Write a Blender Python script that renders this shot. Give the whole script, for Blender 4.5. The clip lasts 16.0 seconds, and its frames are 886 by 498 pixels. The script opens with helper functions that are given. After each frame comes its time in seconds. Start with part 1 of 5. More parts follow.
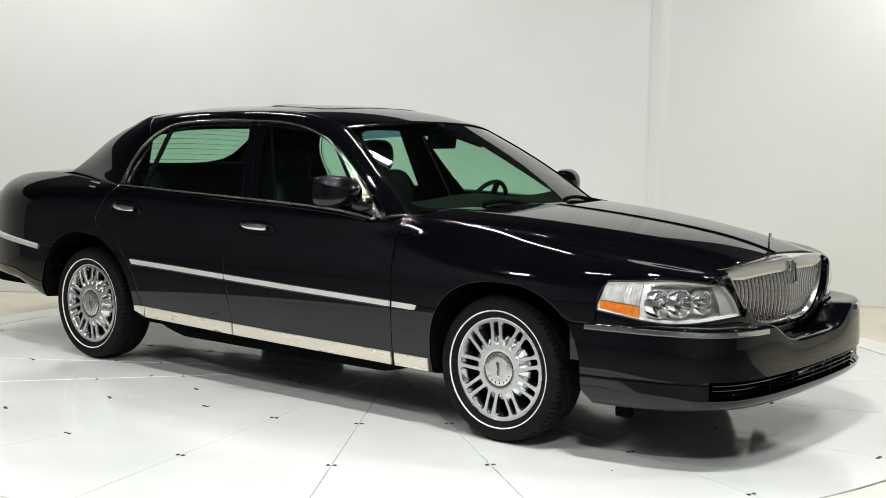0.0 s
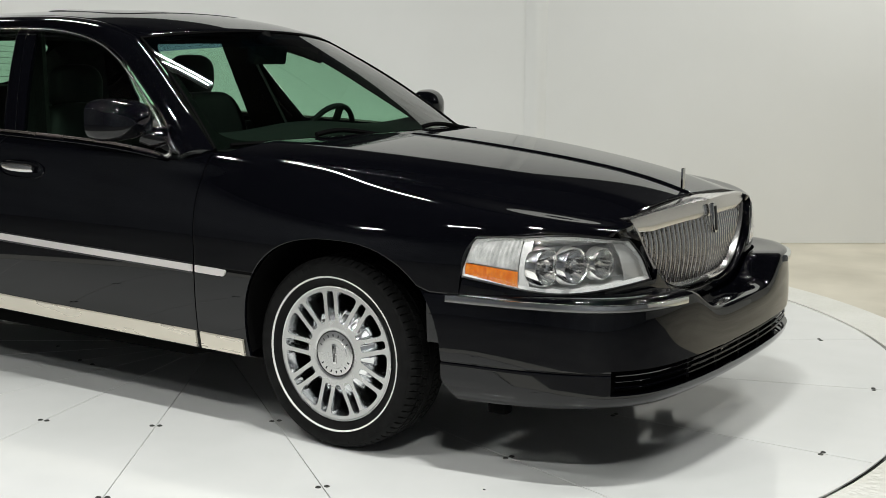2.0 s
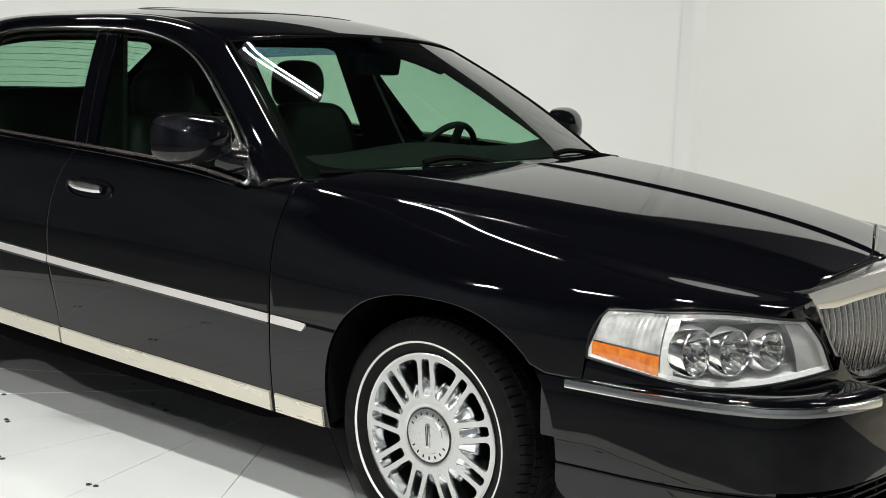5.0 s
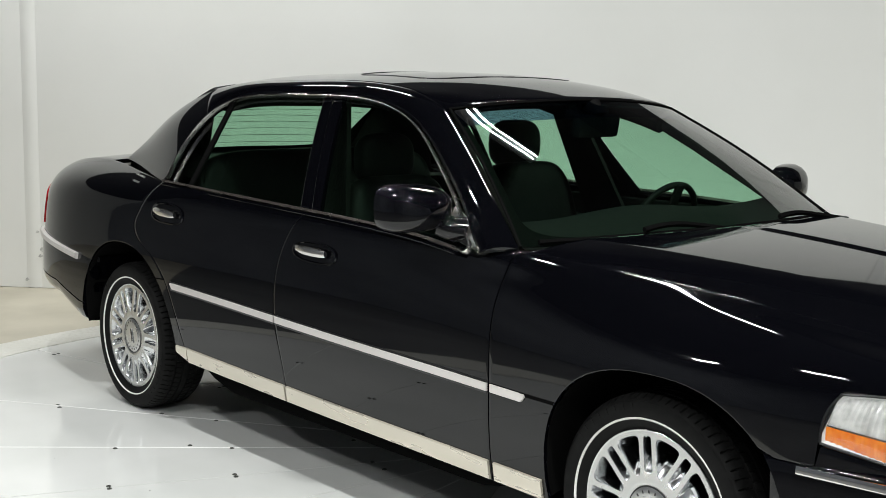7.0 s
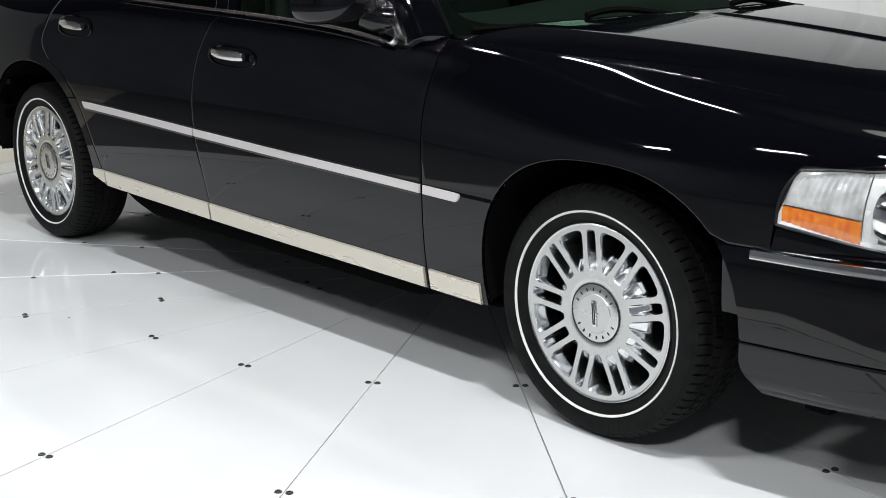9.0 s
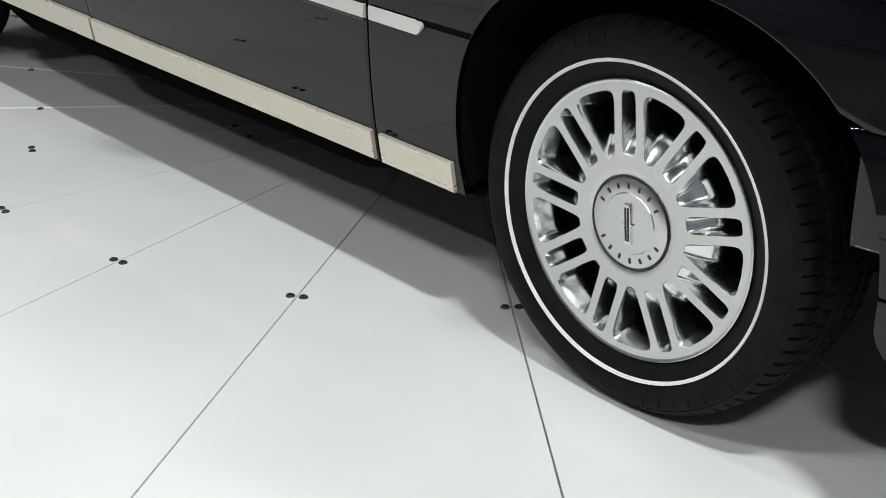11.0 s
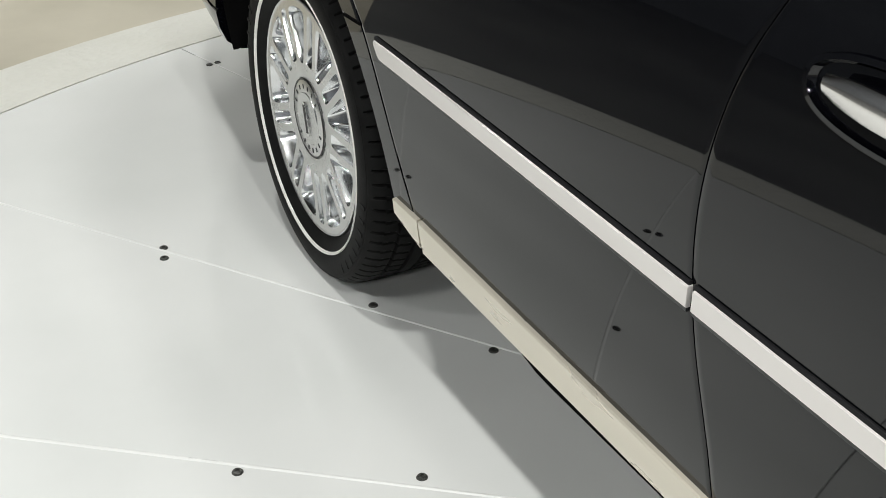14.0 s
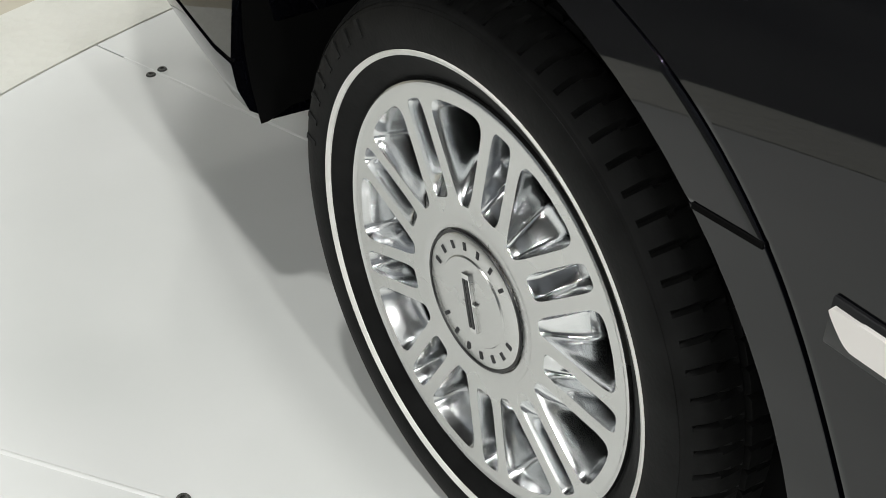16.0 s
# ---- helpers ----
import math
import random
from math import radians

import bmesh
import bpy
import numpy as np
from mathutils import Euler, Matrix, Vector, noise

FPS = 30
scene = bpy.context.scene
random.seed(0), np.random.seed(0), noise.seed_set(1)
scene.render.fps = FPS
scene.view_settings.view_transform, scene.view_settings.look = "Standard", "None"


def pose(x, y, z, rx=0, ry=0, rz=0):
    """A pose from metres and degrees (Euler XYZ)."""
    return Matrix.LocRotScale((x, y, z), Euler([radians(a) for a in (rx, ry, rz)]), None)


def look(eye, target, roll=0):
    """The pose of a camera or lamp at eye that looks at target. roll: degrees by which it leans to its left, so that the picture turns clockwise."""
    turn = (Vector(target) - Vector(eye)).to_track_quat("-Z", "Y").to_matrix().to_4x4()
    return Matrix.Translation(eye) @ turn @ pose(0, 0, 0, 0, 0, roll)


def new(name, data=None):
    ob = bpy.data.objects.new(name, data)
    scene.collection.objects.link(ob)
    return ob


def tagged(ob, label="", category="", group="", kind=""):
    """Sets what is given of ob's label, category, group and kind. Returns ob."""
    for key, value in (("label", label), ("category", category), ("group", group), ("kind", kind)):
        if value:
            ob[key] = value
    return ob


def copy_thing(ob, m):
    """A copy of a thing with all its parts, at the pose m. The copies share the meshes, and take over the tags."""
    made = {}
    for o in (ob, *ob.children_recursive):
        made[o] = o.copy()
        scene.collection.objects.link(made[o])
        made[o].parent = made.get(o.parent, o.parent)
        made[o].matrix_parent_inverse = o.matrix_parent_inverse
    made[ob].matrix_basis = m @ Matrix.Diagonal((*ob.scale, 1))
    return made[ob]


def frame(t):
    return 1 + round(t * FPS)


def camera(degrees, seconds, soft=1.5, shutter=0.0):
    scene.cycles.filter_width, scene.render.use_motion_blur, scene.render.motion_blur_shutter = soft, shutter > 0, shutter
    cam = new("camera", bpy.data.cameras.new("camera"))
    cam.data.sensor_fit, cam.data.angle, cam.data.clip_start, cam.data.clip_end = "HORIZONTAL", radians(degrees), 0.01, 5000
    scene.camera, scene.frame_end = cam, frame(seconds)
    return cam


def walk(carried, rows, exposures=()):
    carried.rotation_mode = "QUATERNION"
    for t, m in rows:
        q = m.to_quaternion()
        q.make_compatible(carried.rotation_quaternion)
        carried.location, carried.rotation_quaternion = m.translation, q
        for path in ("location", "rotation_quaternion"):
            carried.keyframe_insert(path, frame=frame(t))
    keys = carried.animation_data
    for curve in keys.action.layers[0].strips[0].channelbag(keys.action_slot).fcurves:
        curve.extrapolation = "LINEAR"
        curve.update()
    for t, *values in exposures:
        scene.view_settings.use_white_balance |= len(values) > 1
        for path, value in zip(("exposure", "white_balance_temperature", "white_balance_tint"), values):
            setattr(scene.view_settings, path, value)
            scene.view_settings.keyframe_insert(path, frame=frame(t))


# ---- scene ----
cam = camera(39.6, 16.0, soft=0.7)

EXPOSURES = [(0, 0.12, 6470, 10), (0.7, 0.07, 6470, 10), (1.5, -0.2, 6500, 10), (2.5, -0.13, 6500, 10), (3.5, -0.08, 6500, 10), (5, 0.11, 6500, 10), (7.5, 0.02, 6350, 10), (8.5, 0.08, 6130, 11), (9, -0.02, 6150, 14),
             (11.5, -0.3, 6380, 10), (12.5, -0.18, 6500, 10), (13.5, -0.02, 6500, 10), (14.5, 0.0, 6500, 10), (16, 0.05, 6500, 10)]
PATH = [
    (0, (4.662, -5.282, 1.39), (3.42, -3.727, 1.196), 0.9),
    (0.5, (4.494, -4.98, 1.381), (3.277, -3.408, 1.161), 0.7),
    (1, (4.342, -4.665, 1.367), (3.169, -3.064, 1.121), 0.5),
    (1.5, (4.139, -4.377, 1.355), (3.018, -2.744, 1.079), 0.4),
    (2, (3.987, -4.102, 1.323), (2.915, -2.442, 1.014), 0.6),
    (2.5, (3.868, -3.825, 1.31), (2.832, -2.15, 0.966), 1.1),
    (3, (3.728, -3.597, 1.308), (2.702, -1.92, 0.941), 1.6),
    (3.5, (3.657, -3.456, 1.326), (2.618, -1.79, 0.947), 2.2),
    (4, (3.644, -3.377, 1.336), (2.554, -1.74, 0.971), 2.3),
    (4.5, (3.625, -3.372, 1.35), (2.455, -1.785, 1.012), 2.1),
    (5, (3.587, -3.409, 1.37), (2.33, -1.885, 1.057), 2.1),
    (5.2, (3.586, -3.38, 1.408), (2.281, -1.899, 1.084), 1.2),
    (7.3, (3.536, -3.409, 1.482), (2.026, -2.126, 1.211), 0.9),
    (7.5, (3.535, -3.4, 1.49), (2.026, -2.119, 1.205), 0.7),
    (8, (3.531, -3.372, 1.463), (2.039, -2.084, 1.126), 0.4),
    (8.5, (3.519, -3.321, 1.38), (2.062, -2.014, 0.968), 0.1),
    (9, (3.398, -3.198, 1.278), (1.981, -1.88, 0.77), -0.4),
    (9.2, (3.321, -3.14, 1.236), (1.923, -1.816, 0.694), -0.4),
    (11.3, (2.498, -2.186, 1.088), (1.137, -0.998, 0.231), 1.0),
    (11.5, (2.412, -2.099, 1.089), (1.031, -0.946, 0.215), 1.1),
    (12, (2.114, -1.899, 1.091), (0.68, -0.848, 0.175), 1.0),
    (12.1, (2.03, -1.857, 1.117), (0.583, -0.831, 0.191), 0.8),
    (12.2, (1.95, -1.83, 1.146), (0.492, -0.823, 0.219), 0.9),
    (12.3, (1.883, -1.802, 1.178), (0.412, -0.816, 0.247), 0.7),
    (12.4, (1.83, -1.793, 1.208), (0.352, -0.82, 0.276), 0.9),
    (12.5, (1.774, -1.772, 1.226), (0.284, -0.818, 0.293), 0.8),
    (13, (1.415, -1.646, 1.258), (-0.115, -0.787, 0.299), 0.4),
    (13.5, (1.059, -1.628, 1.267), (-0.503, -0.833, 0.303), -0.4),
    (14, (0.582, -1.665, 1.263), (-0.982, -0.892, 0.285), -0.7),
    (14.5, (0.187, -1.622, 1.237), (-1.348, -0.839, 0.223), -1.3),
    (15, (-0.199, -1.594, 1.189), (-1.677, -0.781, 0.116), -1.4),
    (15.5, (-0.489, -1.552, 1.155), (-1.889, -0.686, 0.019), -0.7),
    (16, (-0.711, -1.506, 1.115), (-2.03, -0.587, -0.075), -0.4),
]
walk(cam, [(t, look(eye, target, roll)) for t, eye, target, roll in PATH], EXPOSURES)

# twin-tube fittings, some added unseen for fill: x, y, z, turn, length, watts
LIGHTS = [(2.75, -1.62, 4.1, 18, 0.5, 116), (-0.5, 1.08, 4.1, 18, 1.0, 40), (2.5, 4.3, 4.1, 18, 1.2, 85), (-0.97, -1.675, 4.1, 18, 0.24, 50), (-3.0, 0.4, 4.1, 18, 1.2, 40),
          (4.4, 1.4, 4.1, 18, 1.2, 58), (0.8, -3.9, 4.1, 18, 0.8, 66), (4.2, -4.1, 4.1, 18, 0.8, 135), (-2.15, -5.7, 4.1, 18, 0.6, 75), (-4.2, -0.8, 4.1, 18, 0.8, 35)]


# ---------------------------------------------------------------- world and light
world = bpy.data.worlds.new("studio_dark")
scene.world = world
world.use_nodes = True
world.node_tree.nodes["Background"].inputs[0].default_value = (0.5, 0.55, 0.6, 1)
world.node_tree.nodes["Background"].inputs[1].default_value = 0.006


# ---------------------------------------------------------------- mesh helpers
def spline(knots):
    """Natural cubic spline through (x, y) pairs, straight beyond the ends."""
    x, y = np.array(sorted(knots), float).T
    n = len(x)
    h = np.diff(x)
    a, r = np.eye(n), np.zeros(n)
    for i in range(1, n - 1):
        a[i, i - 1], a[i, i], a[i, i + 1] = h[i - 1], 2 * (h[i - 1] + h[i]), h[i]
        r[i] = 6 * ((y[i + 1] - y[i]) / h[i] - (y[i] - y[i - 1]) / h[i - 1])
    m = np.linalg.solve(a, r)

    def f(q):
        q = np.asarray(q, float)
        c = np.clip(q, x[0], x[-1])
        i = np.clip(np.searchsorted(x, c) - 1, 0, n - 2)
        b, e, d = x[i + 1] - c, c - x[i], h[i]
        v = (m[i] * b**3 + m[i + 1] * e**3) / (6 * d) + (y[i] / d - m[i] * d / 6) * b + (y[i + 1] / d - m[i + 1] * d / 6) * e
        s0 = (y[1] - y[0]) / h[0] - h[0] * m[1] / 6
        s1 = (y[-1] - y[-2]) / h[-1] + h[-1] * m[-2] / 6
        return v + (q < x[0]) * (q - x[0]) * s0 + (q > x[-1]) * (q - x[-1]) * s1
    return f


def curve(points, n, sharp=False):
    """n points along a spline (or a polyline) through the points, evenly by length."""
    p = np.array(points, float)
    t = np.r_[0, np.cumsum(np.linalg.norm(np.diff(p, axis=0), axis=1))]
    fine = np.linspace(0, t[-1], 600)
    if sharp:
        d = np.stack([np.interp(fine, t, p[:, k]) for k in range(p.shape[1])], 1)
    else:
        d = np.stack([spline(list(zip(t, p[:, k])))(fine) for k in range(p.shape[1])], 1)
    s = np.r_[0, np.cumsum(np.linalg.norm(np.diff(d, axis=0), axis=1))]
    q = np.linspace(0, s[-1], n)
    return np.stack([np.interp(q, s, d[:, k]) for k in range(p.shape[1])], 1)


class Shape:
    """Collects vertices and faces for one mesh."""

    def __init__(self):
        self.v, self.f, self.n = [], [], 0

    def add(self, verts, faces):
        self.v += [tuple(map(float, p)) for p in verts]
        self.f += [tuple(int(i) + self.n for i in q) for q in faces]
        self.n = len(self.v)
        return self

    def grid(self, p, wrap_u=False, wrap_v=False, flip=False):
        n, m = p.shape[:2]
        faces = []
        for i in range(n if wrap_u else n - 1):
            for j in range(m if wrap_v else m - 1):
                a, b, c, d = i * m + j, (i + 1) % n * m + j, (i + 1) % n * m + (j + 1) % m, i * m + (j + 1) % m
                faces.append((a, d, c, b) if flip else (a, b, c, d))
        return self.add(p.reshape(-1, 3), faces)

    def box(self, centre, size, turn=None, bevel=0.0):
        bm = bmesh.new()
        bmesh.ops.create_cube(bm, size=1.0)
        for v in bm.verts:
            v.co = Vector((v.co.x * size[0], v.co.y * size[1], v.co.z * size[2]))
        if bevel:
            bmesh.ops.bevel(bm, geom=bm.edges[:], offset=bevel, segments=2, affect="EDGES", profile=0.6)
        m = Matrix.Translation(centre) @ (turn.to_4x4() if turn else Matrix())
        bm.verts.index_update()
        self.add([m @ v.co for v in bm.verts], [[v.index for v in f.verts] for f in bm.faces])
        bm.free()
        return self

    def tube(self, points, radius, sides=8, closed=False):
        p = np.array(points, float)
        t = np.gradient(p, axis=0)
        if closed:
            t = np.roll(p, -1, 0) - np.roll(p, 1, 0)
        t /= np.linalg.norm(t, axis=1)[:, None] + 1e-9
        up = np.array([0, 0, 1.0]) if abs(t[:, 2]).mean() < 0.9 else np.array([0, 1.0, 0])
        a = np.cross(t, up)
        a /= np.linalg.norm(a, axis=1)[:, None] + 1e-9
        b = np.cross(t, a)
        ang = np.arange(sides) * 2 * math.pi / sides
        rad = np.broadcast_to(np.asarray(radius, float), (len(p),))
        g = p[:, None] + rad[:, None, None] * (np.cos(ang)[None, :, None] * a[:, None] + np.sin(ang)[None, :, None] * b[:, None])
        self.grid(g, wrap_u=closed, wrap_v=True)
        if not closed:
            k = self.n - len(p) * sides
            self.f += [tuple(range(k + sides - 1, k - 1, -1)), tuple(range(self.n - sides, self.n))]
        return self

    def lathe(self, profile, n, axis="y"):
        """Turns (radius, along) pairs about the y axis."""
        ang = np.arange(n) * 2 * math.pi / n
        pr = np.array(profile, float)
        g = np.stack([np.cos(ang)[:, None] * pr[:, 0], np.broadcast_to(pr[:, 1], (n, len(pr))), np.sin(ang)[:, None] * pr[:, 0]], -1)
        return self.grid(g, wrap_u=True)

    def mesh(self, name, smooth=True, angle=40):
        me = bpy.data.meshes.new(name)
        me.from_pydata(self.v, [], self.f)
        bm = bmesh.new()
        bm.from_mesh(me)
        bmesh.ops.remove_doubles(bm, verts=bm.verts[:], dist=1e-5)
        bmesh.ops.recalc_face_normals(bm, faces=bm.faces[:])
        lim = radians(angle)
        for f in bm.faces:
            f.smooth = smooth
        for e in bm.edges:
            e.smooth = len(e.link_faces) == 2 and e.calc_face_angle(0) < lim
        bm.to_mesh(me)
        bm.free()
        return me


def part(name, shape, material, parent=None, label="", smooth=True, angle=40, place=None):
    ob = new(name, shape.mesh(name, smooth, angle) if isinstance(shape, Shape) else shape)
    if material and not ob.data.materials:
        ob.data.materials.append(material)
    if parent:
        ob.parent = parent
    if place is not None:
        ob.matrix_basis = place
    if label:
        ob["label"] = label
    return ob


def flanged(shape, p, depth=0.018, edge=0.0022):
    """A panel with rounded edges folded inward: p is a grid of points whose outer side is away from y = 0."""
    n, m = p.shape[:2]
    du, dv = np.gradient(p, axis=0), np.gradient(p, axis=1)
    nor = np.cross(du, dv)
    nor /= np.linalg.norm(nor, axis=2)[:, :, None] + 1e-12
    if (nor[:, :, 1] * p[:, :, 1]).sum() + nor[:, :, 2].sum() * 0.2 < 0:
        nor = -nor
    shape.grid(p)
    ring = [(i, 0) for i in range(n)] + [(n - 1, j) for j in range(1, m)] + [(i, m - 1) for i in range(n - 2, -1, -1)] + [(0, j) for j in range(m - 2, 0, -1)]
    rim = np.array([p[i, j] for i, j in ring])
    rn = np.array([nor[i, j] for i, j in ring])
    inner = np.array([p[min(max(i, 1), n - 2), min(max(j, 1), m - 2)] for i, j in ring])
    out = rim - inner
    out /= np.linalg.norm(out, axis=1)[:, None] + 1e-12
    g = np.stack([rim, rim + out * edge * 0.7 - rn * edge * 0.3, rim + out * edge - rn * edge * 1.3, rim + out * edge - rn * depth], 1)
    shape.grid(g, wrap_u=True)
    return shape


def spread(n):
    """n parameters from 0 to 1, with a narrow first and last step that keeps edges crisp."""
    return np.r_[0, 0.008, np.linspace(0.03, 0.97, n), 0.992, 1]


def at(c, u):
    """Points of a curve, given as an array, at parameters 0..1 by its length."""
    s = np.r_[0, np.cumsum(np.linalg.norm(np.diff(c, axis=0), axis=1))]
    return np.stack([np.interp(u * s[-1], s, c[:, k]) for k in range(c.shape[1])], 1)


def coons(bottom, top, left, right, nu, nv):
    """A blended patch between four curves of the plane; bottom and top run from left to right, left and right from bottom to top."""
    u, v = spread(nu), spread(nv)
    b, t, l, r = at(bottom, u), at(top, u), at(left, v), at(right, v)
    U, V = u[:, None, None], v[None, :, None]
    return ((1 - V) * b[:, None] + V * t[:, None] + (1 - U) * l[None] + U * r[None]
            - ((1 - U) * (1 - V) * b[0] + U * (1 - V) * b[-1] + (1 - U) * V * t[0] + U * V * t[-1]))


# ---------------------------------------------------------------- materials
def material(name, base=(0.5, 0.5, 0.5), rough=0.5, metal=0.0, spec=0.5, coat=0.0):
    m = bpy.data.materials.new(name)
    m.use_nodes = True
    b = m.node_tree.nodes["Principled BSDF"]
    b.inputs["Base Color"].default_value = (*base, 1)
    b.inputs["Roughness"].default_value = rough
    b.inputs["Metallic"].default_value = metal
    b.inputs["Specular IOR Level"].default_value = spec
    b.inputs["Coat Weight"].default_value = coat
    b.inputs["Coat Roughness"].default_value = 0.02
    return m


def vary(m, scale, low, high, into="Base Color", detail=6.0, stretch=(1, 1, 1), ramp=(0.3, 0.7)):
    """Drives an input by noise between two values."""
    t = m.node_tree
    b = t.nodes["Principled BSDF"]
    co, mp, no, ra = (t.nodes.new(k) for k in ("ShaderNodeTexCoord", "ShaderNodeMapping", "ShaderNodeTexNoise", "ShaderNodeValToRGB"))
    mp.inputs["Scale"].default_value = stretch
    no.inputs["Scale"].default_value, no.inputs["Detail"].default_value = scale, detail
    ra.color_ramp.elements[0].position, ra.color_ramp.elements[1].position = ramp
    low, high = (low, high) if into == "Base Color" else ((low,) * 3, (high,) * 3)
    ra.color_ramp.elements[0].color, ra.color_ramp.elements[1].color = (*low, 1), (*high, 1)
    t.links.new(co.outputs["Object"], mp.inputs[0])
    t.links.new(mp.outputs[0], no.inputs["Vector"])
    t.links.new(no.outputs["Fac"], ra.inputs["Fac"])
    t.links.new(ra.outputs["Color"], b.inputs[into])
    return m


def bump(m, scale, strength, distance=0.01, kind="ShaderNodeTexNoise", stretch=(1, 1, 1)):
    t = m.node_tree
    b = t.nodes["Principled BSDF"]
    co, mp, no, bu = (t.nodes.new(k) for k in ("ShaderNodeTexCoord", "ShaderNodeMapping", kind, "ShaderNodeBump"))
    mp.inputs["Scale"].default_value = stretch
    no.inputs["Scale"].default_value = scale
    bu.inputs["Strength"].default_value, bu.inputs["Distance"].default_value = strength, distance
    t.links.new(co.outputs["Object"], mp.inputs[0])
    t.links.new(mp.outputs[0], no.inputs["Vector"])
    t.links.new(no.outputs[0], bu.inputs["Height"])
    t.links.new(bu.outputs["Normal"], b.inputs["Normal"])
    return m


def specks(m, scale=4.5, size=0.014):
    """Sparse small dark specks of dirt over the base colour."""
    t = m.node_tree
    b = t.nodes["Principled BSDF"]
    co, vo, lt, mix = (t.nodes.new(k) for k in ("ShaderNodeTexCoord", "ShaderNodeTexVoronoi", "ShaderNodeMath", "ShaderNodeMixRGB"))
    vo.inputs["Scale"].default_value = scale
    lt.operation, lt.inputs[1].default_value = "LESS_THAN", size
    mix.inputs[2].default_value = (0.06, 0.055, 0.05, 1)
    t.links.new(co.outputs["Object"], vo.inputs["Vector"])
    t.links.new(vo.outputs["Distance"], lt.inputs[0])
    t.links.new(lt.outputs[0], mix.inputs[0])
    t.links.new(b.inputs["Base Color"].links[0].from_socket, mix.inputs[1])
    t.links.new(mix.outputs[0], b.inputs["Base Color"])
    return m


def glass(name, tint, gloss=1.0):
    """A thin pane: tinted see-through with a Fresnel reflection."""
    m = bpy.data.materials.new(name)
    m.use_nodes = True
    t = m.node_tree
    t.nodes.remove(t.nodes["Principled BSDF"])
    see, shine, mix = (t.nodes.new(k) for k in ("ShaderNodeBsdfTransparent", "ShaderNodeBsdfGlossy", "ShaderNodeMixShader"))
    lw, p5, mu = t.nodes.new("ShaderNodeLayerWeight"), t.nodes.new("ShaderNodeMath"), t.nodes.new("ShaderNodeMath")
    lw.inputs["Blend"].default_value = 0.5
    p5.operation, p5.inputs[1].default_value = "POWER", 5.0
    mu.operation, mu.inputs[1].default_value, mu.inputs[2].default_value = "MULTIPLY_ADD", 0.90, 0.075
    see.inputs[0].default_value = (*tint, 1)
    shine.inputs["Roughness"].default_value = 0.0
    shine.inputs[0].default_value = (gloss, gloss, gloss, 1)
    t.links.new(lw.outputs["Facing"], p5.inputs[0])
    t.links.new(p5.outputs[0], mu.inputs[0])
    t.links.new(mu.outputs[0], mix.inputs[0])
    t.links.new(see.outputs[0], mix.inputs[1])
    t.links.new(shine.outputs[0], mix.inputs[2])
    t.links.new(mix.outputs[0], t.nodes["Material Output"].inputs[0])
    return m


PAINT = vary(material("black_paint", (0.0018, 0.0019, 0.0030), 0.03, spec=0.48), 9, 0.015, 0.04, "Roughness")
TRIM = vary(material("black_trim", (0.01, 0.01, 0.011), 0.35), 40, 0.28, 0.45, "Roughness")
DARK = material("underbody_black", (0.006, 0.006, 0.006), 0.8, spec=0.0)
CHROME = vary(material("chrome", (0.78, 0.78, 0.77), 0.06, 1.0), 14, 0.03, 0.12, "Roughness")
SATIN = vary(material("polished_moulding", (0.84, 0.80, 0.78), 0.34, 0.4), 25, 0.3, 0.44, "Roughness", stretch=(0.3, 1, 3))
ROCKER = vary(material("rocker_bright_strip", (0.83, 0.77, 0.66), 0.30, 0.55), 12, 0.24, 0.38, "Roughness", stretch=(0.4, 1, 2))
SILVER = vary(material("silvered_plastic", (0.9, 0.9, 0.89), 0.25, 0.15), 40, 0.12, 0.3, "Roughness")
FLUTED = vary(material("frosted_lens", (0.7, 0.7, 0.68), 0.16, 0.2), 26, (0.46, 0.46, 0.45), (0.92, 0.92, 0.90))
SILL = vary(material("brown_satin_strip", (0.42, 0.37, 0.34), 0.3, 0.95), 3, 0.24, 0.30, "Roughness")
BRIGHT = vary(material("bright_strip", (0.8, 0.78, 0.76), 0.2, 1.0), 3, 0.15, 0.22, "Roughness")
LINERCHROME = vary(material("pocket_chrome", (0.84, 0.85, 0.86), 0.18, 1.0), 9, 0.12, 0.27, "Roughness")
SHROUD = material("lamp_shroud_grey", (0.52, 0.52, 0.51), 0.3)
BOWL = vary(material("lamp_chrome", (0.93, 0.93, 0.92), 0.12, 1.0), 40, 0.06, 0.16, "Roughness")
REFLECTOR = vary(material("lamp_reflector", (0.9, 0.91, 0.91), 0.2, 0.55), 60, 0.10, 0.24, "Roughness")
ALLOY = vary(material("machined_alloy", (0.66, 0.66, 0.65), 0.27, 1.0), 7, 0.23, 0.31, "Roughness")
RUBBER = bump(vary(material("tyre_rubber", (0.007, 0.007, 0.007), 0.58, spec=0.1), 30, (0.005, 0.005, 0.005), (0.010, 0.010, 0.010)), 220, 0.15, 0.002)
WHITEWALL = vary(material("whitewall_rubber", (0.75, 0.74, 0.7), 0.5), 35, (0.74, 0.73, 0.69), (0.88, 0.87, 0.84))
GLASS = glass("green_glass", (0.62, 0.84, 0.70))
SHADE = glass("blue_shade_band", (0.16, 0.27, 0.36))
CLEAR = glass("clear_lens", (0.975, 0.98, 0.98))
AMBER = vary(material("amber_lens", (0.9, 0.22, 0.01), 0.15), 60, (0.75, 0.13, 0.0), (0.95, 0.3, 0.02))
